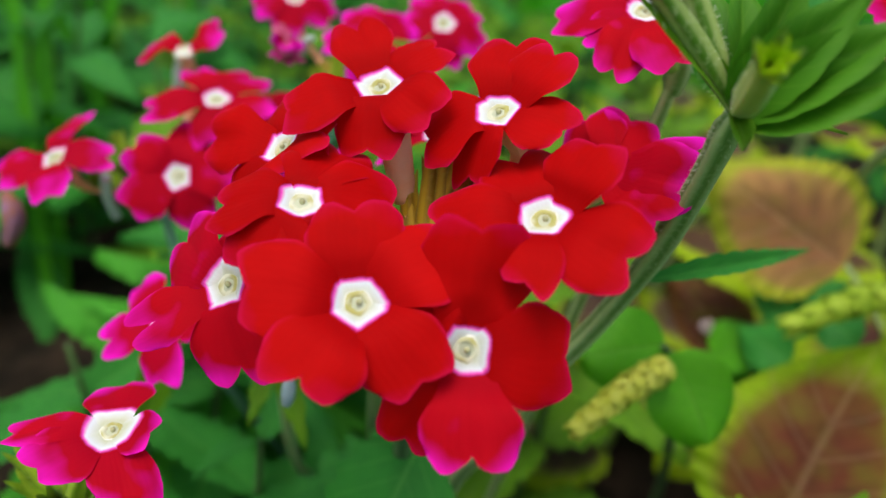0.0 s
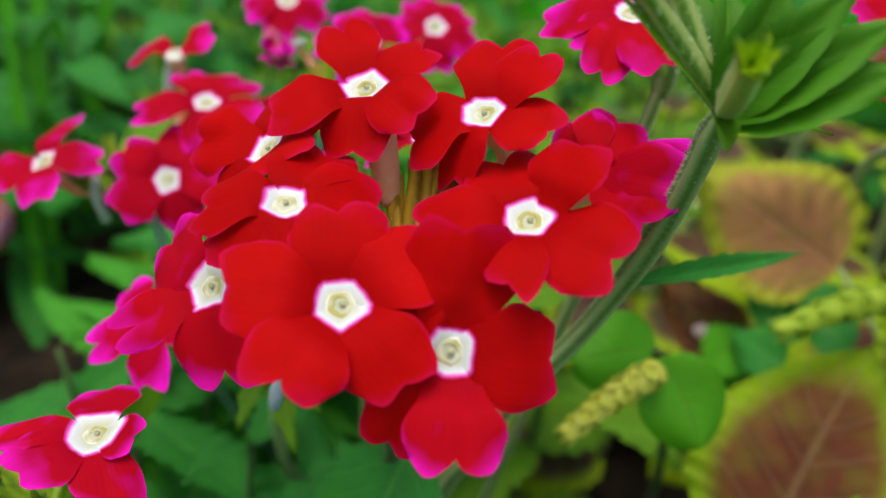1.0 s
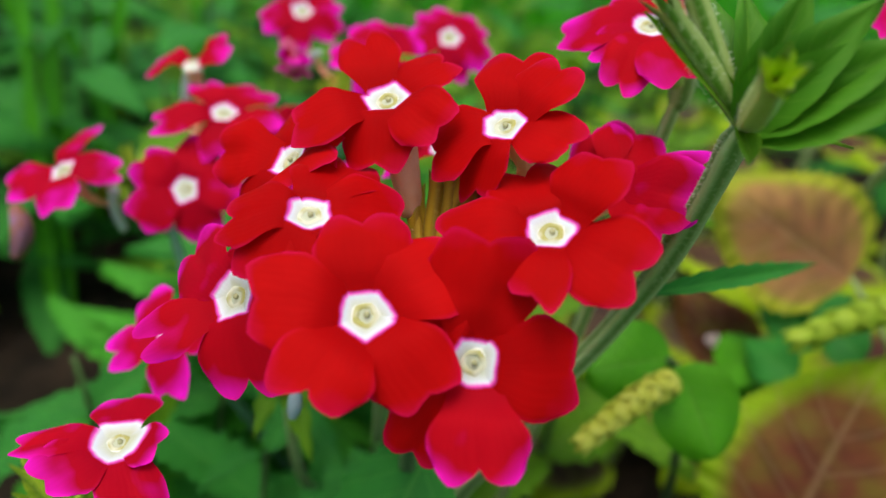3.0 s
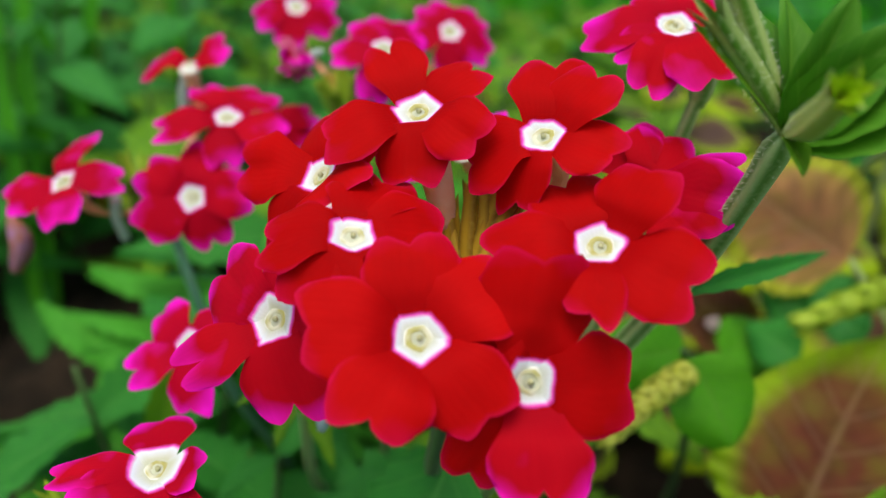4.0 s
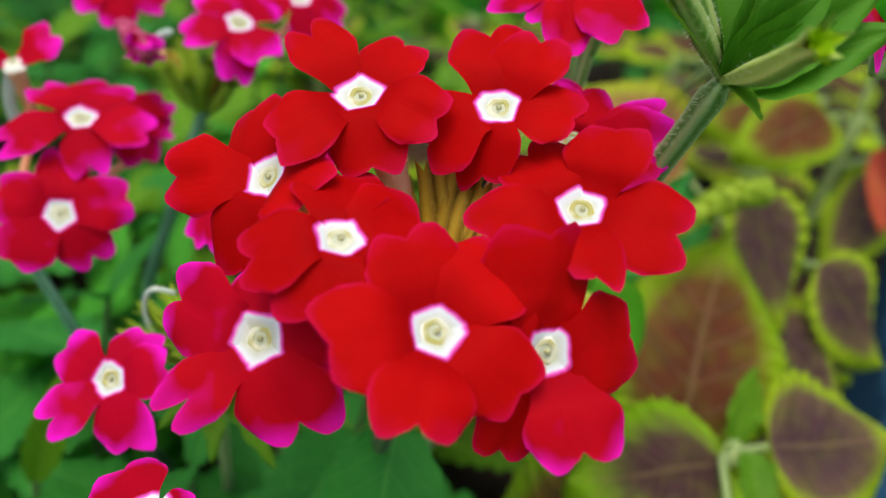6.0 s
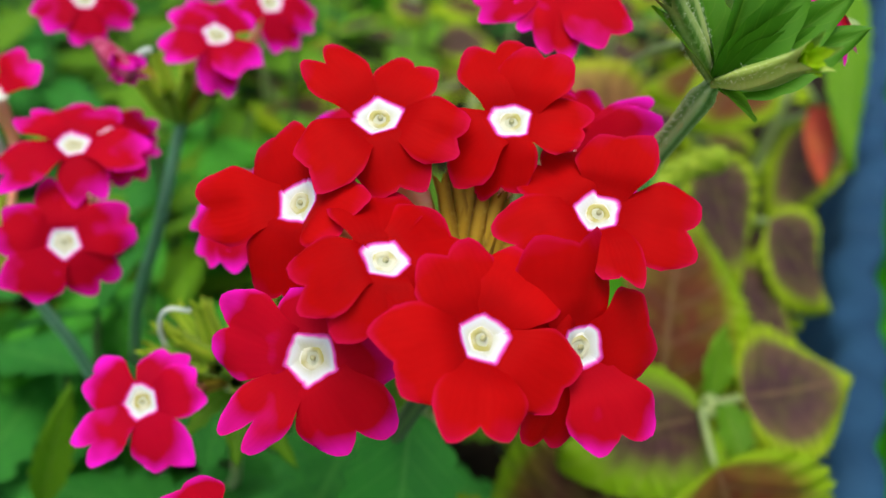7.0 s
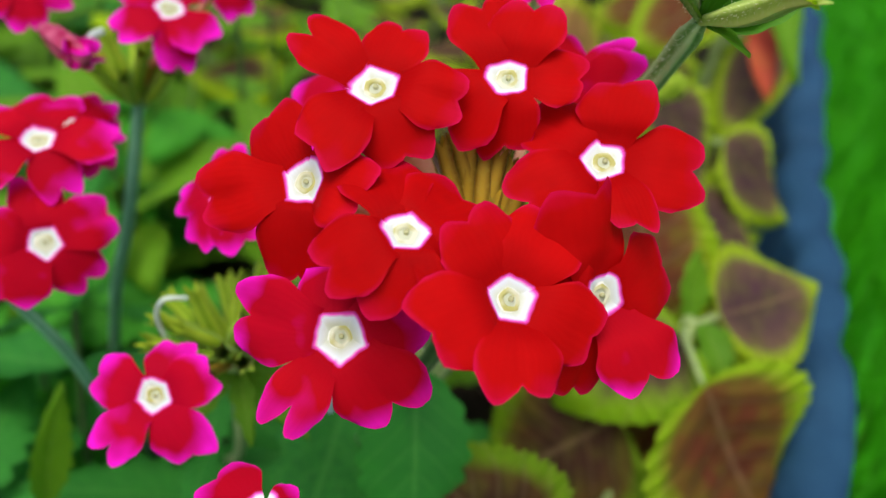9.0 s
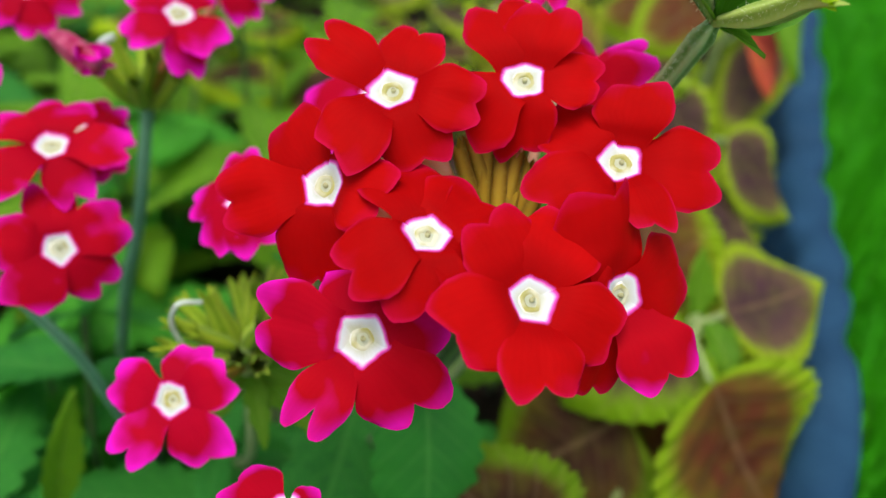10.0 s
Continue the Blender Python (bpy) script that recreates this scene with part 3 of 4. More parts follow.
FG = ((0.00155, 0.06451, 0.18097), (-0.01, -0.64, 0.77), [(181, 11.6, 10.6, 24, -4, 0.05, 0.10), (-116, 11.6, 9.8, 32, -3, 0.12, 0.08), (-45, 10.6, 9.1, 20, -15, 0.03, -0.06), (38, 11.5, 9.6, 25, 8, 0.05, 0.10), (100, 10.4, 9.8, 22, 2, 0.06, 0.02)])
FH = ((0.01233, 0.06168, 0.17901), (-0.12, -0.88, 0.45), [(93, 13.0, 11.8, 25, 0, 0.05, 0.00, 0.30), (6, 9.8, 10.2, 5, 6, 0.03, 0.05), (-75, 12.8, 9.8, 44, -12, 0.12, 0.01), (-113, 11.2, 8.2, 7, 12, 0.03, 0.03), (158, 8.3, 9.3, -20, 0, 0.06, 0.00)])
FK = ((-0.03045, 0.14017, 0.17093), (-0.01, -0.31, 0.95), [(127, 10.4, 7.9, 14, -6, 0.10, 0.01), (64, 10.8, 10.1, 9, 1, 0.12, 0.06), (-24, 11.6, 8.6, 19, -7, 0.06, -0.01), (-84, 9.4, 7.6, -11, -2, 0.11, 0.02), (-158, 12.6, 8.8, 7, -0, 0.12, -0.05)])
FL = ((-0.03453, 0.12930, 0.15976), (-0.04, -0.80, 0.60), [(155, 10.1, 8.6, 26, -1, 0.06, -0.07), (85, 10.2, 7.6, 2, -3, 0.13, 0.00), (12, 10.4, 8.8, 13, -1, 0.03, -0.01), (-58, 9.0, 8.4, -2, -4, 0.12, -0.05), (-136, 10.4, 9.0, 19, 3, 0.03, 0.08)])
FM = ((-0.05812, 0.13428, 0.15790), (-0.39, -0.41, 0.82), [(129, 12.0, 8.9, 4, 8, 0.03, 0.05), (42, 9.8, 7.6, -8, -0, 0.07, 0.05), (-120, 11.0, 9.1, 23, 7, 0.07, 0.02), (-38, 10.2, 8.7, 15, -1, 0.04, 0.00)])
FN = ((-0.04074, 0.15605, 0.17474), (-0.12, -0.16, 0.98), [(-158, 9.2, 9.0, -4, 12, 0.05, 0.00), (58, 9.6, 9.8, 44, -10, 0.06, 0.04)])
FO = ((0.01, 0.16616, 0.18453), (0.04, -0.63, 0.78), [(-172, 8.6, 8.2, 0, 0), (-84, 9.3, 8.2, -3, 0), (-26, 9.2, 8.2, 1, 0), (43, 8.8, 8.2, -1, 0), (122, 8.9, 8.2, -1, 0)])
FP = ((-0.00330, 0.15511, 0.18251), (0.02, -0.59, 0.80), [(-169, 9.9, 7.6, 4, -9, 0.03, -0.02), (-101, 10.2, 7.6, -12, 6, 0.06, -0.01), (-70, 9.7, 9.5, 24, -3, 0.03, -0.01), (45, 8.8, 8.6, 0, 0, 0.06, 0.00), (120, 8.8, 8.6, 0, 0, 0.06, 0.00)])
FQ = ((0.03308, 0.10457, 0.20431), (-0.26, -0.42, 0.87), [(-160, 11.3, 8.7, 2, -1, 0.03, 0.01), (-128, 9.0, 5.3, 7, 0, 0.06, 0.00), (-88, 11.3, 6.9, 6, 8, 0.07, -0.04), (-48, 12.4, 8.8, 20, -9, 0.05, -0.03), (60, 9.0, 9.0, 0, 0, 0.06, 0.00), (120, 9.0, 9.3, 2, 0, 0.06, 0.00)])
FI = ((0.02935, 0.09078, 0.18748), (-0.35, -0.75, 0.55), [(-31, 13.6, 9.6, 46, 4, 0.08, 0.0), (2, 13.6, 9.3, 41, 0, 0.12, 0.0), (24, 13.4, 5.6, 33, 8, 0.14, 0.0, 0.2), (84, 8.0, 9.6, -6, -10, 0.10, 0.0), (126, 7.6, 8.6, 0, 12, 0.06, 0.0, 0.15)])
FY = ((-0.01018, 0.1152, 0.16884), (-0.5, -0.2, 0.84), [(-155, 9.1, 6.4, 3, 0), (-95, 8.4, 7.4, 1, 0), (-35, 8.7, 9.3, 2, 0), (130, 9.2, 6.4, 5, 0)])
FZ = ((0.00933, 0.11001, 0.18233), (-0.45, -0.2, 0.87), [(-157, 11, 9.3, 11, 0), (-124, 10.1, 9.3, 1, 0), (131, 9.2, 9.3, 6, 0)])
FR = ((-0.02581, 0.07150, 0.15415), (-0.09, -0.13, 0.99), [(-140, 11.8, 6.6, 14, -15, 0.03, 0.03), (-96, 9.8, 9.1, 25, 3, 0.03, 0.04), (136, 9.0, 8.4, -2, 3, 0.06, 0.02), (-27, 10.6, 7.6, -0, 14, 0.03, -0.10), (25, 5.6, 6.6, 26, 0, 0.06, 0.00)])
FJ = ((-0.02872, 0.10086, 0.14945), (-0.47, -0.60, 0.65), [(166, 9.0, 7.8, 7, -3, 0.03, -0.02), (77, 7.5, 6.6, -8, 1, 0.03, 0.11), (27, 9.5, 7.5, 24, -2, 0.05, 0.05), (-124, 11.2, 7.2, 33, -1, 0.20, -0.01), (-50, 10.4, 8.9, 15, -8, 0.05, -0.13)])
FS = ((-0.0229, 0.18, 0.1823), (0.0, -0.55, 0.83), [(-160, 9, 8.6, 0, 0), (-95, 9, 7.5, -5, 0), (-25, 9, 8.6, 0, 0), (45, 9, 8.6, 0, 0), (115, 9, 8.6, 0, 0)])
FX = ((0.0564, 0.0816, 0.2101), (0.55, -0.25, 0.78), [(-165, 10.5, 9.0, -12, 0), (-95, 9.5, 8.6, 4, 0), (-20, 9.5, 8.6, 0, 0), (55, 9.5, 8.6, 0, 0), (140, 11.0, 9.0, -6, 0)])
FT = ((-0.0240, 0.1520, 0.1655), (0.0, -0.35, 0.93), [(-150, 8, 8, -20, 0), (-70, 8, 8, -20, 0), (-5, 8, 7.5, -5, 0), (38, 9.5, 8, 8, 0), (120, 8, 8, -10, 0)])


def flower_head(base, florets, label, stem=None, thick=0.0014, stem_material=STEM, calyx=CALYX_OLIVE):
    """A verbena head: florets whose tubes spring from one point at the top of a stem. Places are in the world."""
    head = thing("verbena_flower_head", label, "flower", "verbena flower heads")
    if stem:
        part("stem", swept("stem", [*stem, base], lambda s: thick * (1.15 - 0.15 * s), 16, 24, 0.08, 4), stem_material, head)
    part("receptacle", swept("receptacle", [Vector(base) - Vector((0, 0, 0.003)), base, Vector(base) + Vector((0, -0.0005, 0.003))], lambda s: 0.0012 + 0.0006 * math.sin(3 * s), 12, 8), STEM, head)
    for k, (spec, material, *eye) in enumerate(florets):
        floret(head, base, spec, material, hash_of(spec[0]) + k, calyx, eye[0] if eye else 1.0)
    return head


def hash_of(p):
    return int(abs(p[0]) * 7.1e6 + abs(p[1]) * 3.3e6 + abs(p[2]) * 1.7e6) % 99991


MAIN = (0.0085, 0.0775, 0.1735)
main = flower_head(MAIN, [(FA, PETAL_RED, 1.1), (FB, PETAL_RED), (FC, PETAL_RED, 1.05), (FD, PETAL_RED), (FE, PETAL_RED), (FF, [PETAL_CRIMSON, PETAL_FLUSHED, PETAL_FLUSHED, PETAL_CRIMSON, PETAL_CRIMSON], 1.15), (FG, PETAL_RED, 1.06), (FH, [PETAL_RED, PETAL_RED, PETAL_FLUSHED, PETAL_RED, PETAL_RED]), (FI, [PETAL_FLUSHED, PETAL_CRIMSON, PETAL_PINK, PETAL_FLUSHED, PETAL_FLUSHED], 0.5)],
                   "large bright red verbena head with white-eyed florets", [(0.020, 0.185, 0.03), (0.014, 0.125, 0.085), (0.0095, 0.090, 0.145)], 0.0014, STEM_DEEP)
for k, tip in enumerate(((0.0052, 0.0867, 0.1842), (0.0079, 0.0867, 0.1864), (0.0095, 0.0862, 0.1871), (0.0108, 0.0849, 0.1866), (0.0121, 0.0836, 0.1862), (0.0134, 0.0823, 0.1857), (0.0145, 0.0807, 0.1847), (0.0144, 0.0789, 0.1825))):
    bare_calyx(main, MAIN, tip, CALYX_OLIVE, 300 + k, 0.95, 0.0, 0.0014)

part("corolla_tube", swept("corolla_tube", [(0.0052, 0.0856, 0.1820), (0.0043, 0.0864, 0.1850), (0.0030, 0.0880, 0.1888), (0.0020, 0.0890, 0.1908)], lambda s: 0.0013 + 0.0011 * s, 14, 12), TUBE, main, "pale pink corolla tube")
rear = flower_head((0.004, 0.118, 0.150), [(FY, PETAL_PINK), (FZ, PETAL_PINK)], "pinkish red verbena florets half hidden behind the large head", [(0.010, 0.18, 0.03), (0.006, 0.140, 0.10)])

left = flower_head((-0.043, 0.146, 0.144), [(FK, PETAL_CRIMSON), (FL, PETAL_CRIMSON), (FM, PETAL_PINK), (FN, PETAL_CRIMSON, 0.6), (FT, PETAL_CRIMSON)],
                   "crimson verbena head with pink-edged petals and lime calyces", [(-0.018, 0.190, 0.03), (-0.0310, 0.1440, 0.105), (-0.036, 0.139, 0.130)], 0.0010, STEM_BLUE)
back = flower_head((-0.0085, 0.166, 0.163), [(FO, PETAL_PINK), (FP, PETAL_PINK), (FS, PETAL_PINK)],
                   "pinkish red verbena head with lime calyces behind the red one", [(-0.022, 0.220, 0.03), (-0.0229, 0.1640, 0.115), (-0.0171, 0.156, 0.143)], 0.0011, STEM_BLUE)
tall = flower_head((0.0415, 0.1100, 0.1955), [(FQ, [PETAL_CRIMSON, PETAL_PINK, PETAL_FLUSHED, PETAL_FLUSHED, PETAL_CRIMSON, PETAL_CRIMSON])], "red verbena floret on a slim green stem", [(0.034, 0.150, 0.03), (0.0375, 0.118, 0.14), (0.0394, 0.1095, 0.18)], 0.0010, STEM, CALYX_GREEN)
young = flower_head((-0.0134, 0.113, 0.138), [(FJ, PETAL_PINK)], "young verbena head with one pink-red floret and lime buds", [(-0.004, 0.185, 0.03), (-0.010, 0.132, 0.09)], 0.0010)
edge = flower_head((0.0744, 0.0876, 0.2001), [(FX, PETAL_CRIMSON)], "pinkish red verbena floret beside the hairy shoot", [(0.155, 0.245, 0.03), (0.145, 0.220, 0.12), (0.108, 0.160, 0.170)], 0.0010, STEM, CALYX_GREEN)
low = flower_head((-0.030, 0.082, 0.134), [(FR, PETAL_CRIMSON, 1.38)], "red verbena floret above lime buds low in the bed", [(-0.022, 0.125, 0.03), (-0.028, 0.098, 0.09)], 0.0010)


shut = part("closed_floret", swept("closed_floret", [(-0.0232, 0.1622, 0.1799), (-0.0213, 0.156, 0.1793), (-0.0196, 0.1500, 0.1780)], lambda s: 0.0008 + 0.0013 * math.sin(2.7 * s), 20, 14, 0.22, 5), CLOSED, back, "crumpled closing pink floret with a pale tip")
for k in range(5):
    fold = part("petal", petal_mesh(random.Random(70 + k), 0.0060, 0.0050, 20 - 55 * (k % 2), 25 * (k % 3 - 1), 0.10, 0.0, 0.3), PETAL_PINK, shut)
    fold.matrix_local = aim((-0.0206, 0.1535, 0.1787), (-0.0192, 0.1478, 0.1772), (-0.3, -0.6, 0.8)) @ Matrix.Rotation(radians(72 * k), 4, "Y") @ Matrix.Translation((0, -0.002, 0.0011))
part("faded_tube", swept("faded_tube", [(-0.0178, 0.1570, 0.1770), (-0.0168, 0.1548, 0.1800), (-0.0152, 0.1535, 0.1812)], lambda s: 0.0009 - 0.0003 * s, 10, 10), TUBE_BLUE, back, "pale faded corolla tube")
part("faded_tube", swept("faded_tube", [(-0.0080, 0.0915, 0.1490), (-0.0077, 0.0895, 0.1472), (-0.0078, 0.0885, 0.1455)], lambda s: 0.0004 + 0.0007 * math.sin(2.8 * s + 0.2), 10, 10), TUBE_DROP, young, "pale faded corolla tube")
part("faded_floret", swept("faded_floret", [(-0.07, 0.1379, 0.1475), (-0.0677, 0.1355, 0.1435), (-0.0691, 0.1345, 0.1376)], lambda s: 0.0007 + 0.0011 * math.sin(3 * s), 12, 12, 0.25, 5), WITHERED, left, "withered brown and violet floret")


def bud_ring(head, base, count, reach, spread, seed, material, fat=1.0):
    """Unopened calyces that stand round the tip of a head."""
    rng = random.Random(seed)
    for k in range(count):
        a = 2.4 * k
        r = spread * math.sqrt((k + 0.5) / count)
        way = Vector((math.cos(a) * r, math.sin(a) * r, 1.0)).normalized()
        bare_calyx(head, base, Vector(base) + way * reach * rng.uniform(0.8, 1.1), material, seed * 31 + k, fat)


bud_ring(young, (-0.0134, 0.113, 0.139), 19, 0.0135, 1.5, 11, CALYX_LIME)
for k, (tip, wide) in enumerate((((-0.0020, 0.1050, 0.1330), 0.0050), ((-0.0050, 0.1000, 0.1270), 0.0048), ((-0.0150, 0.1010, 0.1300), 0.0046), ((0.0010, 0.1120, 0.1380), 0.0050), ((-0.0240, 0.1080, 0.1330), 0.0040))):
    put_leaf(young, leaf_mesh((Vector(tip) - Vector((-0.0134, 0.113, 0.137))).length, wide, 4, 0.3, 0.15, 0.4, 0.02, 210 + k, 8, 30), LEAF_LIGHT, (-0.0134, 0.113, 0.137), tip, (-0.2, -0.5, 1), 0, "small lime green leaf")
bud_ring(low, (-0.036, 0.080, 0.126), 10, 0.013, 0.9, 12, CALYX_LIME)
bud_ring(back, (-0.0085, 0.166, 0.160), 12, 0.014, 1.0, 13, CALYX_LIME)
bud_ring(left, (-0.048, 0.146, 0.144), 9, 0.013, 1.2, 14, CALYX_LIME)

# faded tubes that curl out of the heads
part("faded_tube", swept("faded_tube", [(-0.0225, 0.1148, 0.1440), (-0.0236, 0.1155, 0.1500), (-0.0224, 0.1140, 0.1545), (-0.0190, 0.1132, 0.1540)], lambda s: 0.00046 - 0.0001 * s, 10, 16), TUBE_BLUE, young, "pale faded corolla tube")
part("faded_tube", swept("faded_tube", [(-0.0500, 0.1400, 0.1440), (-0.0505, 0.1372, 0.1500), (-0.0500, 0.1362, 0.1545)], lambda s: 0.0010, 10, 12), TUBE_BLUE, left, "pale faded corolla tube")
part("faded_tube", swept("faded_tube", [(-0.0415, 0.1580, 0.1600), (-0.0423, 0.1569, 0.1680), (-0.0410, 0.1562, 0.1740)], lambda s: 0.0011, 10, 12), TUBE_BLUE, left, "pale faded corolla tube")

# ---- the hairy shoot with young buds ----
NODE = Vector((0.0363, 0.0756, 0.2013))
shoot = thing("verbena_bud_shoot", "hairy green verbena shoot with ribbed unopened buds", "plant")
SHOOT_LINE = [(0.020, 0.122, 0.03), (0.0204, 0.1074, 0.1072), (0.0251, 0.1021, 0.1292), (0.0278, 0.0960, 0.1469), (0.0340, 0.0945, 0.1595), (0.0373, 0.0910, 0.1720), (0.0379, 0.0855, 0.1831), (0.0373, 0.0800, 0.1932), NODE]
shoot_r = lambda s: (0.00142 + 0.0001 * math.sin(20 * s)) * (1 - 0.45 * sm(0.96, 1.0, s))
part("stem", swept("stem", SHOOT_LINE, shoot_r, 24, 60, 0.17, 4), STEM_HAIRY, shoot, "ridged green stem edged with white hairs")
part("hairs", hair_mesh("hairs", SHOOT_LINE, shoot_r, 700, 0.00045, 5, 0.55), HAIR, shoot, "fine white hairs")
BUDS = [((0.0255, 0.0745, 0.2118), 0.85), ((0.0276, 0.0770, 0.2140), 0.9), ((0.0313, 0.0612, 0.2099), 1.05)]
for k, (tip, fat) in enumerate(BUDS):
    b = bare_calyx(shoot, NODE, tip, CALYX_GREEN if k == 2 else CALYX_BUD, 500 + k, fat, 0.0, 0.003)
    part("hairs", hair_mesh("hairs", [NODE, NODE.lerp(Vector(tip), 0.5), tip], lambda s: 0.0006 + 0.00075 * sm(0, 0.45, s), 140, 0.00028, 600 + k, 0.05), HAIR, b)


def sepal_mesh(size, k):
    """One pointed sepal that bends outwards from the mouth of a bud; the inner ones stand straighter."""
    open_ = 0.35 + 0.65 * k / 11
    high = 0.9 + 0.25 * math.sin(5 * k)

    def fn(a, b):
        u = 2 * a - 1
        r = size * open_ * (0.25 + 0.75 * b**1.4)
        w = size * 0.42 * (1 - b) ** 0.7 * (0.6 + 0.8 * b)
        return (r - 0.25 * w * u * u, u * w, size * (high * b - 0.2)), (a, b), (abs(u), b)

    return mesh_of("sepal", *grid(4, 8, fn))


BUD_END = Matrix.Translation((0.0313, 0.0612, 0.2099)) @ (Vector((0.0313, 0.0612, 0.2099)) - NODE).to_track_quat("Z", "Y").to_matrix().to_4x4()
for k in range(12):
    sepal = part("sepal", sepal_mesh(0.0022, k), LIME_TIP, shoot, "pointed lime sepal")
    sepal.matrix_local = BUD_END @ Matrix.Rotation(2.4 * k, 4, "Z")
BRACTS = (((0.0481, 0.0657, 0.2092), 0.0070, 0.9, (-0.2, -0.9, 0.5), BRACT), ((0.0459, 0.0671, 0.2133), 0.0066, 1.0, (-0.3, -0.8, 0.5), BRACT), ((0.0414, 0.0700, 0.2158), 0.0064, 1.0, (-0.3, -0.8, 0.5), BRACT),
          ((0.0384, 0.0759, 0.2157), 0.0062, 1.1, (-0.2, -0.9, 0.4), BRACT), ((0.0364, 0.0822, 0.2143), 0.0056, 1.0, (0.1, -1.0, 0.3), BRACT), ((0.0331, 0.0857, 0.2138), 0.0050, 0.9, (0.2, -1.0, 0.3), BRACT),
          ((0.0298, 0.0790, 0.2085), 0.0014, 0.5, (0, -0.5, 1), LEAF_LIGHT), ((0.0346, 0.0662, 0.2020), 0.0026, 0.4, (0, -0.3, 1), LEAF_LIGHT), ((0.0483, 0.0758, 0.2027), 0.0014, 0.4, (0, -0.5, 1), LEAF_LIGHT),
          ((0.0246, 0.0752, 0.2120), 0.0030, 0.9, (0.3, -0.8, 0.5), LEAF_LIGHT))
for k, (tip, wide, fold, facing, skin) in enumerate(BRACTS):
    size = (Vector(tip) - NODE).length
    put_leaf(shoot, leaf_mesh(size, wide, 5, 0.06, 0.04 + 0.05 * (k % 3), fold, 0.02, 90 + k, 8, 30), skin, NODE, tip, facing, 0, "narrow folded young leaf")
part("petiole", swept("petiole", [NODE, (0.0386, 0.0772, 0.2014), (0.0410, 0.0780, 0.2025)], lambda s: 0.0006 - 0.0002 * s, 8, 8), CALYX_BUD, shoot)
put_leaf(shoot, leaf_mesh(0.0465, 0.0036, 10, 0.16, 0.07, 0.9, 0.0, 77, 8, 50), LEAF, (0.0374, 0.0895, 0.1728), (0.0726, 0.1110, 0.1700), (-0.3, -0.5, 1), 20, "narrow dark green toothed leaf")

# ---- coleus ----
def coleus_leaf(plant, base, tip, width, material=COLEUS, facing=(-0.2, -0.6, 1), root=None, seed=0, roll=0, label="", teeth=18, blunt=0.62):
    size = (Vector(tip) - Vector(base)).length
    ob = put_leaf(plant, leaf_mesh(size, width * 1.08, teeth, 1.5 / teeth, 0.10, 0.10, 0.022, seed, 14, 5 * teeth, 0.36, 0.42 / teeth, blunt), material, base, tip, facing, roll, label)
    if root:
        mid = Vector(base).lerp(Vector(root), 0.5) - (Vector(tip) - Vector(base)) * 0.1
        part("petiole", swept("petiole", [root, mid, base], lambda s: 0.0011 - 0.0004 * s, 8, 8), STEM, plant)
    return ob


def coleus_plant(x, y, height, dx=0.0, dy=0.0):
    plant = thing("coleus_plant", "coleus with maroon leaves edged in lime green", "plant", "coleus beside the edging")
    part("stem", swept("stem", [(x, y, 0.02), (x + dx * 0.3, y + dy * 0.3, height * 0.5), (x + dx, y + dy, height)], lambda s: 0.0028 - 0.001 * s, 10, 14, 0.08, 4), STEM, plant)
    return plant


near = coleus_plant(0.088, 0.106, 0.112, 0.003, -0.010)
CORE = (0.0905, 0.0965, 0.1080)
coleus_leaf(near, (0.0860, 0.1062, 0.1040), (0.1065, 0.1350, 0.1420), 0.042, root=CORE, seed=1, facing=(-0.4, -0.8, 0.7), teeth=26)
coleus_leaf(near, (0.0875, 0.0935, 0.1100), (0.0540, 0.0985, 0.1075), 0.034, COLEUS_GREEN, root=CORE, seed=2, facing=(0.05, -0.15, 1), teeth=22)
coleus_leaf(near, (0.0960, 0.0925, 0.1140), (0.1225, 0.0825, 0.1185), 0.031, COLEUS_PURPLE, root=CORE, seed=7, facing=(-0.4, -0.4, 1), blunt=0.5)
coleus_leaf(near, (0.0760, 0.0800, 0.1130), (0.0850, 0.0530, 0.0740), 0.046, root=CORE, seed=4, facing=(-0.25, -0.5, 1), teeth=24)
coleus_leaf(near, (0.0250, 0.0700, 0.1000), (0.0100, 0.0896, 0.1210), 0.030, COLEUS_SHADED, root=(0.0800, 0.095, 0.075), seed=9, facing=(-0.3, -0.6, 0.8))
coleus_leaf(near, (0.0675, 0.0918, 0.0960), (0.0380, 0.1005, 0.0800), 0.044, COLEUS_SHADED, root=(0.0895, 0.100, 0.085), seed=5)
coleus_leaf(near, (0.0890, 0.0960, 0.0950), (0.0720, 0.0760, 0.0850), 0.034, COLEUS, root=(0.0895, 0.100, 0.085), seed=6)
YOUNG = ((0.0925, 0.0975, 0.1100), (0.0948, 0.1046, 0.1270))
put_leaf(near, leaf_mesh(0.018, 0.0085, 6, 0.16, -0.1, 0.5, 0.02, 8, 8, 36, 0.42, 0.05), LEAF_LIGHT, *YOUNG, (-0.3, -1, 0.3), 0, "small young lime leaf")
put_leaf(near, leaf_mesh(0.017, 0.0090, 6, 0.16, 0.15, 0.5, 0.02, 9, 8, 36, 0.42, 0.05), LEAF_LIGHT, (0.0925, 0.0940, 0.1120), (0.0885, 0.0800, 0.1060), (-0.3, -0.6, 1), 0, "small young lime leaf")

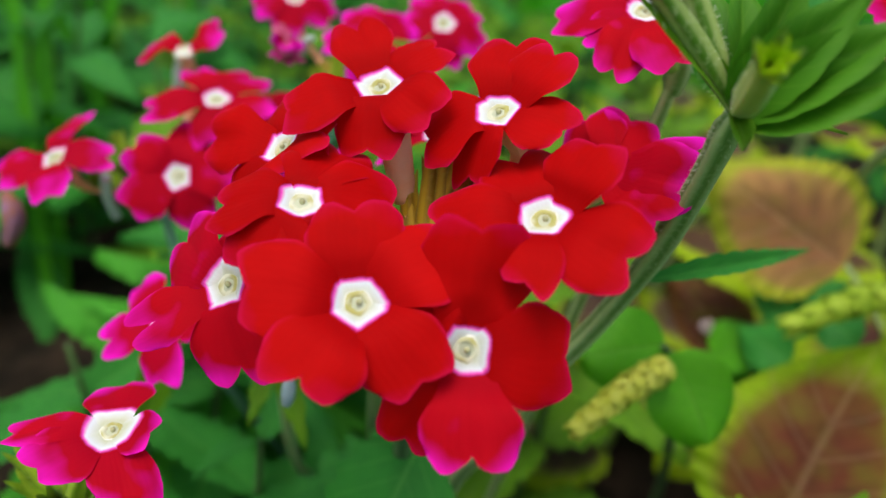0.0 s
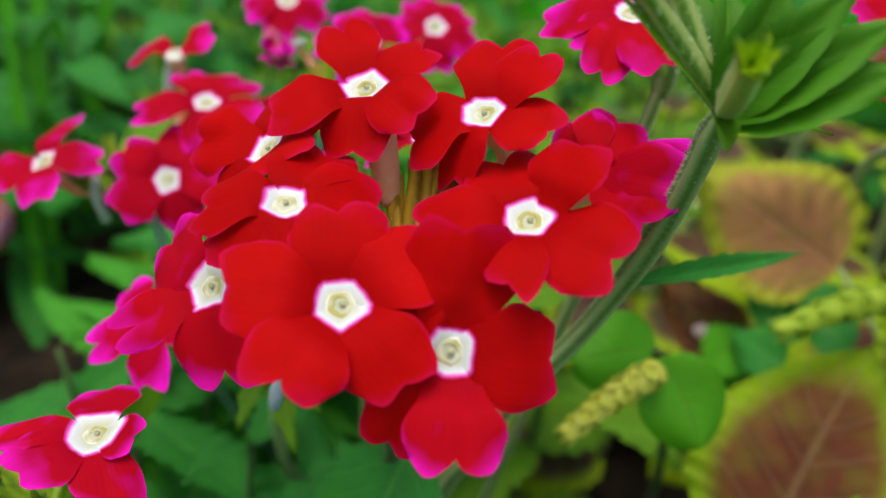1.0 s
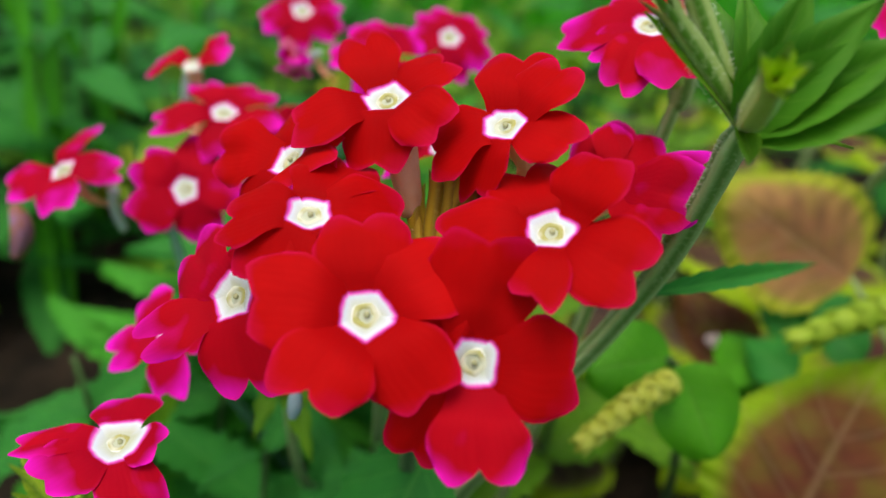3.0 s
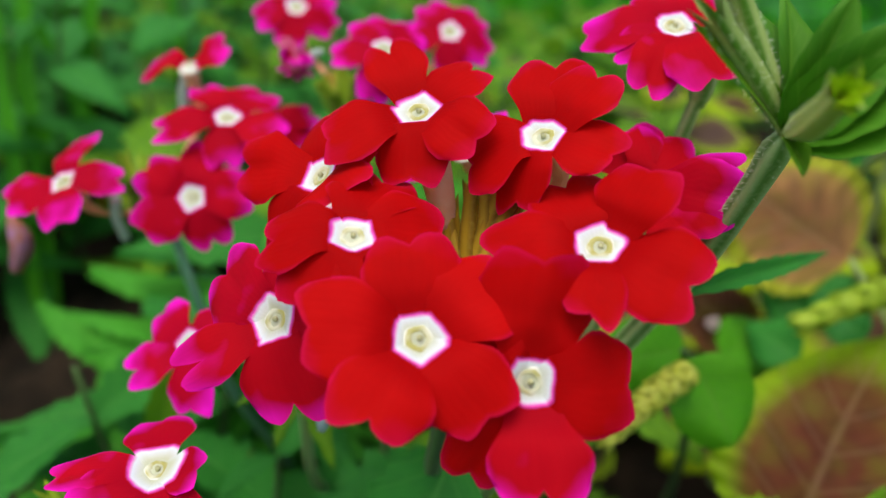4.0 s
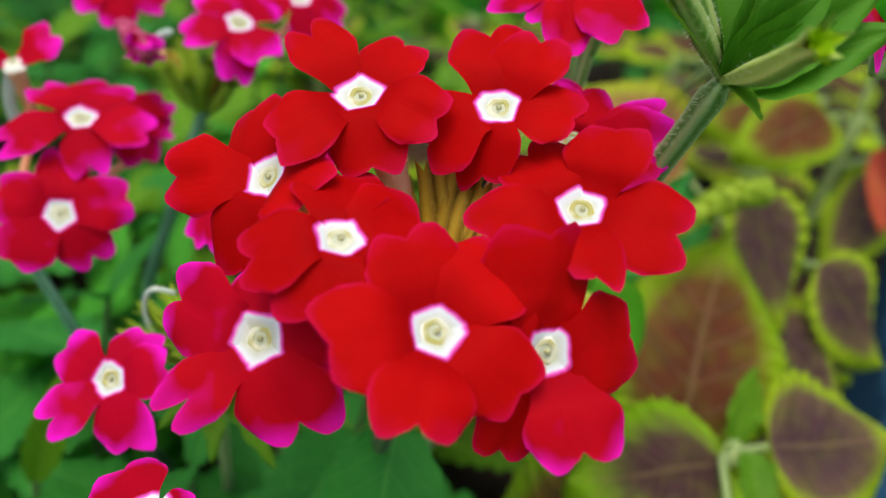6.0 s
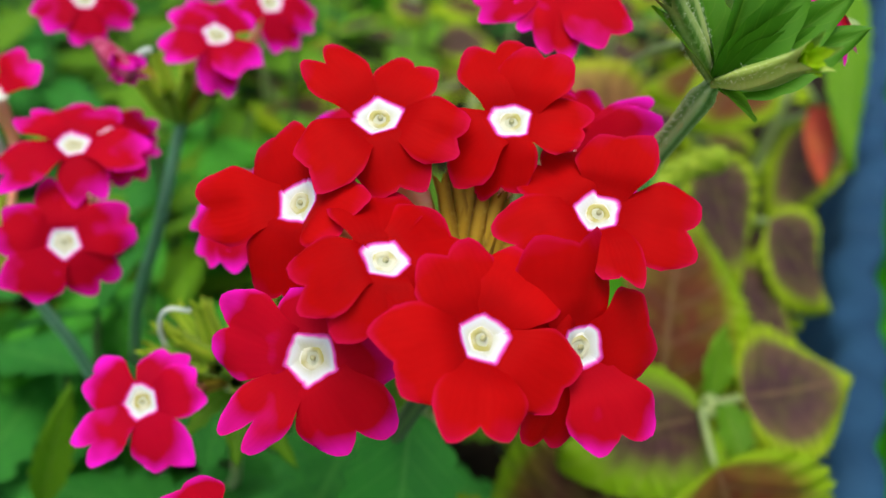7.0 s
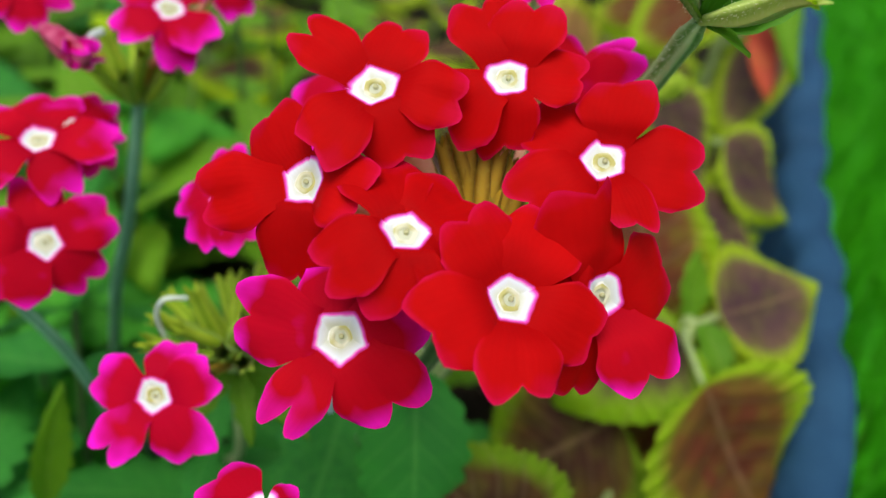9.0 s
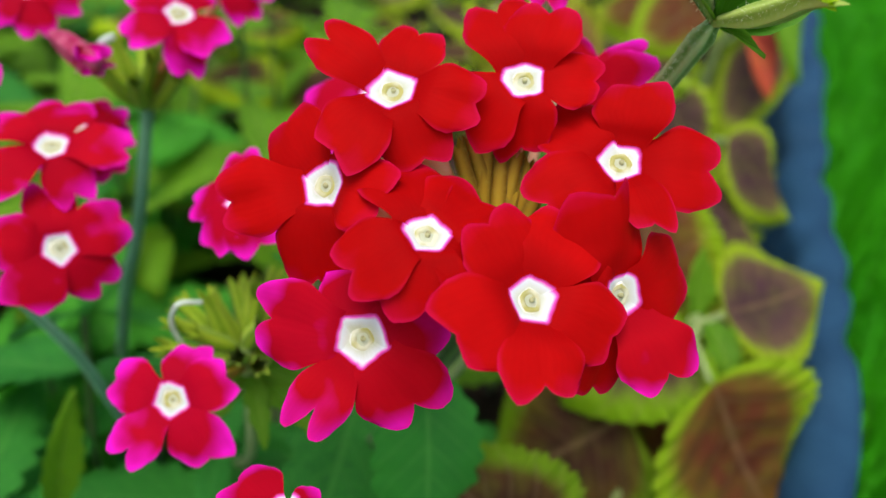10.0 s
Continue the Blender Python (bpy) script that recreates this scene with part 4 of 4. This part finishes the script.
mid = coleus_plant(0.120, 0.146, 0.128, 0.004, -0.004)
coleus_leaf(mid, (0.1120, 0.1600, 0.1440), (0.0800, 0.1755, 0.1575), 0.034, COLEUS_TAN, root=(0.123, 0.142, 0.125), seed=11, facing=(-0.4, -0.9, 0.6))
coleus_leaf(mid, (0.1277, 0.1500, 0.1433), (0.1320, 0.1240, 0.1150), 0.024, COLEUS_PURPLE, root=(0.124, 0.142, 0.127), seed=13)
coleus_leaf(mid, (0.1500, 0.1392, 0.1234), (0.1690, 0.1180, 0.1020), 0.028, COLEUS_PURPLE, root=(0.124, 0.142, 0.122), seed=14)
coleus_leaf(mid, (0.1300, 0.1370, 0.1100), (0.1480, 0.1100, 0.0950), 0.030, COLEUS_PURPLE, root=(0.123, 0.142, 0.105), seed=15)

coleus_leaf(mid, (0.1000, 0.1665, 0.1115), (0.0800, 0.1755, 0.1255), 0.018, COLEUS_BROWN, root=(0.122, 0.143, 0.105), seed=16, facing=(-0.3, -0.7, 0.6), label="dark brown coleus leaf")

far = coleus_plant(0.190, 0.185, 0.150, 0.004, -0.006)
coleus_leaf(far, (0.2127, 0.1733, 0.1332), (0.1841, 0.1586, 0.1050), 0.024, COLEUS_PURPLE, root=(0.194, 0.180, 0.130), seed=21, facing=(-0.6, -0.5, 0.6))
coleus_leaf(far, (0.2031, 0.1850, 0.1855), (0.1811, 0.1399, 0.1382), 0.016, LEAF_LIGHT, root=(0.194, 0.180, 0.148), seed=22)
coleus_leaf(far, (0.1850, 0.1850, 0.1480), (0.1500, 0.1750, 0.1400), 0.026, COLEUS, root=(0.194, 0.180, 0.145), seed=23)
coleus_leaf(far, (0.1900, 0.1900, 0.1450), (0.1600, 0.2150, 0.1350), 0.028, COLEUS, root=(0.194, 0.180, 0.140), seed=24)
coleus_leaf(far, (0.1980, 0.1850, 0.1350), (0.2300, 0.2050, 0.1250), 0.028, COLEUS_PURPLE, root=(0.194, 0.180, 0.130), seed=25)

coleus_leaf(far, (0.1949, 0.1675, 0.1433), (0.1833, 0.15, 0.1258), 0.009, RED_LEAF, root=(0.194, 0.180, 0.148), seed=26, facing=(-0.6, -0.5, 0.6), label="withered orange-red coleus leaf")


def filling_coleus(rng, x, y, height):
    """A whole coleus of opposite leaf pairs."""
    plant = coleus_plant(x, y, height, rng.uniform(-0.01, 0.01), rng.uniform(-0.01, 0.01))
    turn = rng.uniform(0, 3.14)
    z = height
    while z > 0.045:
        turn += 1.57
        size = rng.uniform(0.030, 0.045) * (0.55 if z > height - 0.01 else 1.0)
        for side in (0, 3.14):
            a = turn + side + rng.uniform(-0.25, 0.25)
            way = Vector((math.cos(a), math.sin(a), rng.uniform(-0.25, 0.35)))
            root = Vector((x, y, z))
            base = root + way * 0.010
            coleus_leaf(plant, base, base + way.normalized() * size, size * rng.uniform(0.72, 0.9), rng.choice((COLEUS_LIME, COLEUS_PURPLE, COLEUS_LIME)), (0, -0.2, 1), root, rng.randrange(10**6), rng.uniform(-15, 15))
        z -= rng.uniform(0.018, 0.026)
    return plant


fill = random.Random(77)
for x, y, h in ((0.085, 0.205, 0.070), (0.130, 0.200, 0.112), (0.185, 0.205, 0.115), (0.215, 0.235, 0.120), (0.105, 0.260, 0.120), (0.160, 0.265, 0.120), (0.225, 0.300, 0.125), (0.270, 0.270, 0.120), (0.060, 0.330, 0.130), (0.130, 0.340, 0.130), (0.200, 0.370, 0.130), (0.290, 0.350, 0.130), (0.155, 0.150, 0.090), (0.110, 0.115, 0.075), (0.340, 0.330, 0.12)):
    filling_coleus(fill, x, y, h)


def spike_mesh(points, r, rows, seed):
    """A coleus flower spike: rings of small fat overlapping bracts round an axis."""
    rng = random.Random(seed)
    line = bend(points, rows)
    verts, faces = [], []
    for k in range(rows):
        p, ahead = line[k], (line[k + 1] - line[k]).normalized()
        rr = r * (1.0 - 0.45 * (k / rows) ** 2)
        x = ahead.orthogonal().normalized()
        step = (line[k + 1] - line[k]).length
        for j in range(5):
            out = Matrix.Rotation(2 * math.pi * (j + 0.5 * (k % 2)) / 5 + rng.uniform(-0.15, 0.15), 3, ahead) @ x
            side = ahead.cross(out)
            i = len(verts)
            for s, o, w in ((-0.3, 0.35, 0.62), (0.1, 0.85, 0.70), (0.5, 1.0, 0.70), (0.95, 1.10, 0.50), (1.25, 1.06, 0.1)):
                for q in (-1, 0, 1):
                    verts.append(p + ahead * step * s + out * rr * (o - 0.25 * abs(q)) + side * rr * w * q)
            for m in range(4):
                for q in range(2):
                    a = i + m * 3 + q
                    faces.append((a, a + 1, a + 4, a + 3))
    for k in range(rows + 1):
        ahead = (line[min(k + 1, rows)] - line[min(k, rows - 1)]).normalized()
        x = ahead.orthogonal().normalized()
        for j in range(8):
            verts.append(line[k] + (Matrix.Rotation(math.pi * j / 4, 3, ahead) @ x) * r * (0.8 - 0.35 * (k / rows) ** 2))
    i = len(verts) - 8 * (rows + 1)
    faces += [(i + 8 * k + j, i + 8 * k + (j + 1) % 8, i + 8 * k + 8 + (j + 1) % 8, i + 8 * k + 8 + j) for k in range(rows) for j in range(8)]
    return mesh_of("flower_spike", verts, faces)


def spike(plant, points, r, rows, seed, skin=SPIKE):
    part("flower_spike", spike_mesh(points, r, rows, seed), skin, plant, "pale lime flower spike")


spike(near, [(0.0560, 0.1125, 0.1426), (0.0475, 0.1063, 0.1412), (0.0384, 0.0995, 0.1368)], 0.0028, 9, 1)
spike(mid, [(0.1180, 0.1365, 0.1500), (0.1040, 0.1360, 0.1490), (0.0885, 0.1350, 0.1400)], 0.0036, 8, 2, SPIKE_GREEN)

# round green leaves between verbena and coleus
lime = thing("green_plant", "low plant with rounded and toothed green leaves", "plant")
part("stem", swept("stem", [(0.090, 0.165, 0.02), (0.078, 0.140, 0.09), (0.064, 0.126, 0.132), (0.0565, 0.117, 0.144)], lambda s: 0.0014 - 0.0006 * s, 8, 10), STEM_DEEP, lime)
for k, (b, t, w) in enumerate((((0.0580, 0.1196, 0.1428), (0.0421, 0.1142, 0.1430), 0.0160), ((0.0581, 0.1164, 0.1433), (0.0656, 0.1044, 0.1334), 0.0165), ((0.0860, 0.1530, 0.1170), (0.1030, 0.1650, 0.1215), 0.015), ((0.0860, 0.1500, 0.1060), (0.1080, 0.1560, 0.1130), 0.017))):
    put_leaf(lime, leaf_mesh((Vector(t) - Vector(b)).length, w, 1, 0.0, 0.12, 0.12, 0.01, 130 + k, 10, 36, 0.50, 0.0, 0.42), LEAF_ROUND, b, t, (-0.3, -0.7, 0.7))

for k, (b, t, w) in enumerate((((0.1068, 0.1522, 0.1286), (0.0951, 0.1625, 0.1348), 0.013), ((0.1112, 0.1501, 0.1356), (0.1017, 0.1597, 0.1391), 0.013), ((0.0996, 0.1450, 0.1248), (0.0902, 0.1574, 0.1250), 0.013), ((0.1115, 0.1428, 0.1330), (0.1033, 0.1511, 0.1362), 0.012))):
    put_leaf(lime, leaf_mesh((Vector(t) - Vector(b)).length, w, 6, 0.20, 0.15, 0.2, 0.02, 140 + k, 8, 36), LEAF, b, t, (-0.4, -0.7, 0.6))
scrap = thing("fallen_petal", "small pale lilac petal fallen on a brown coleus leaf", "petal")
part("blade", petal_mesh(random.Random(8), 0.0042, 0.0036, 10, 0), FADED, scrap).matrix_local = aim((0.0900, 0.1668, 0.1150), (0.0885, 0.1675, 0.1178), (-0.4, -0.8, 0.5))
chip = thing("fallen_petal", "small dry red petal fallen among the leaves", "petal")
part("blade", petal_mesh(random.Random(9), 0.0075, 0.0036, 15, 20), RED_LEAF, chip).matrix_local = aim((-0.0285, 0.1580, 0.0640), (-0.0275, 0.1570, 0.0715), (-0.2, -0.9, 0.3))

# ---- verbena foliage that fills the bed ----
rng = random.Random(21)
for row in range(11):
    for col in range(13):
        x = -0.34 + 0.042 * col + rng.uniform(-0.015, 0.015) + 0.02 * (row % 2)
        y = 0.080 + 0.052 * row + rng.uniform(-0.02, 0.02)
        if x > 0.07 and y < 0.42:
            continue
        if (Vector((x, y, 0)) - RIM0).dot(RIM_OUT) > -0.05:
            continue
        height = rng.uniform(0.07, 0.10) + 0.02 * sm(0.15, 0.3, y)
        if y < 0.11:
            height = min(height, 0.075)
        if x > 0.03 and y < 0.13:
            continue
        if math.hypot(x + 0.100, y - 0.190) < 0.056 or math.hypot(x, y - 0.163) < 0.030:
            continue
        if x > 0.02 and y < 0.26:  # kept clear for the low green plant
            y += 0.35
        verbena_shoot(rng, x, y, height, LEAF_LIGHT if rng.random() < (0.75 if x > -0.02 else 0.22) and y > 0.2 else LEAF, rng.uniform(-0.012, 0.012), rng.uniform(-0.01, 0.01))
for x, y, h in ((0.050, 0.170, 0.125), (0.040, 0.225, 0.140), (0.060, 0.275, 0.145), (0.110, 0.300, 0.140), (-0.05, 0.42, 0.16)):
    verbena_shoot(rng, x, y, h, LEAF_LIGHT, rng.uniform(-0.01, 0.01), rng.uniform(-0.01, 0.01))
for x, y, h in ((-0.09, 0.33, 0.15), (-0.16, 0.36, 0.15), (-0.12, 0.30, 0.14)):
    verbena_shoot(rng, x, y, h, LEAF, rng.uniform(-0.01, 0.01), rng.uniform(-0.01, 0.01))
for x, y, h in ((-0.045, 0.190, 0.060), (-0.053, 0.168, 0.066), (-0.029, 0.208, 0.070), (-0.060, 0.185, 0.062), (0.014, 0.270, 0.110), (0.026, 0.276, 0.095), (0.000, 0.262, 0.100), (-0.012, 0.215, 0.075)):
    verbena_shoot(rng, x, y, h, LEAF_BRIGHT, rng.uniform(-0.008, 0.008), rng.uniform(-0.008, 0.008))
for k in range(16):
    verbena_shoot(rng, 0.23 + 0.018 * k + rng.uniform(-0.02, 0.02), 0.42 + 0.09 * (k % 4) + rng.uniform(-0.02, 0.02), rng.uniform(0.14, 0.19), LEAF, rng.uniform(-0.01, 0.01), rng.uniform(-0.01, 0.01))
upright = thing("verbena_plant", "young yellowish green verbena leaf standing upright", "plant", "verbena foliage")
part("stem", swept("stem", [(-0.050, 0.150, 0.02), (-0.049, 0.146, 0.06), (-0.0481, 0.1432, 0.0880)], lambda s: 0.0013 - 0.0005 * s, 8, 8), STEM_DEEP, upright)
put_leaf(upright, leaf_mesh(0.034, 0.0085, 7, 0.18, -0.05, 0.5, 0.02, 143), LEAF_LIGHT, (-0.0481, 0.1432, 0.0875), (-0.0407, 0.1420, 0.1190), (0.1, -1, 0.3))
put = thing("verbena_plant", "large toothed green verbena leaf under the red head", "plant", "verbena foliage")
part("stem", swept("stem", [(0.020, 0.108, 0.02), (0.018, 0.104, 0.09), (0.015, 0.099, 0.138)], lambda s: 0.0014 - 0.0005 * s, 8, 10), STEM, put)
put_leaf(put, leaf_mesh(0.036, 0.022, 8, 0.15, 0.2, 0.2, 0.02, 140), LEAF, (0.0140, 0.0990, 0.1340), (0.0020, 0.0800, 0.1110), (0, -0.5, 0.8))

tuft = thing("grass_tuft", "tall bright green grass blades behind the flowers", "grass", at=(-0.135, 0.300, 0.02))
for k, (x, y, top, bx, by) in enumerate(((-0.150, 0.316, 0.190, 0.03, -0.05), (-0.112, 0.338, 0.200, -0.02, -0.03), (-0.146, 0.316, 0.175, 0.06, -0.02), (-0.143, 0.288, 0.160, 0.02, -0.03), (-0.095, 0.345, 0.185, 0.02, -0.02), (-0.170, 0.330, 0.185, 0.04, 0.0))):
    root, tip = Vector((x + bx, y + by, 0.03)), Vector((x, y, top))
    put_leaf(tuft, leaf_mesh((tip - root).length, 0.006, 1, 0.0, 0.03, 0.6, 0.0, 170 + k, 4, 24, 0.4, 0.0, 0.35), LEAF_GRASS, root - tuft.location, tip - tuft.location, (0.2, -1, 0.2))
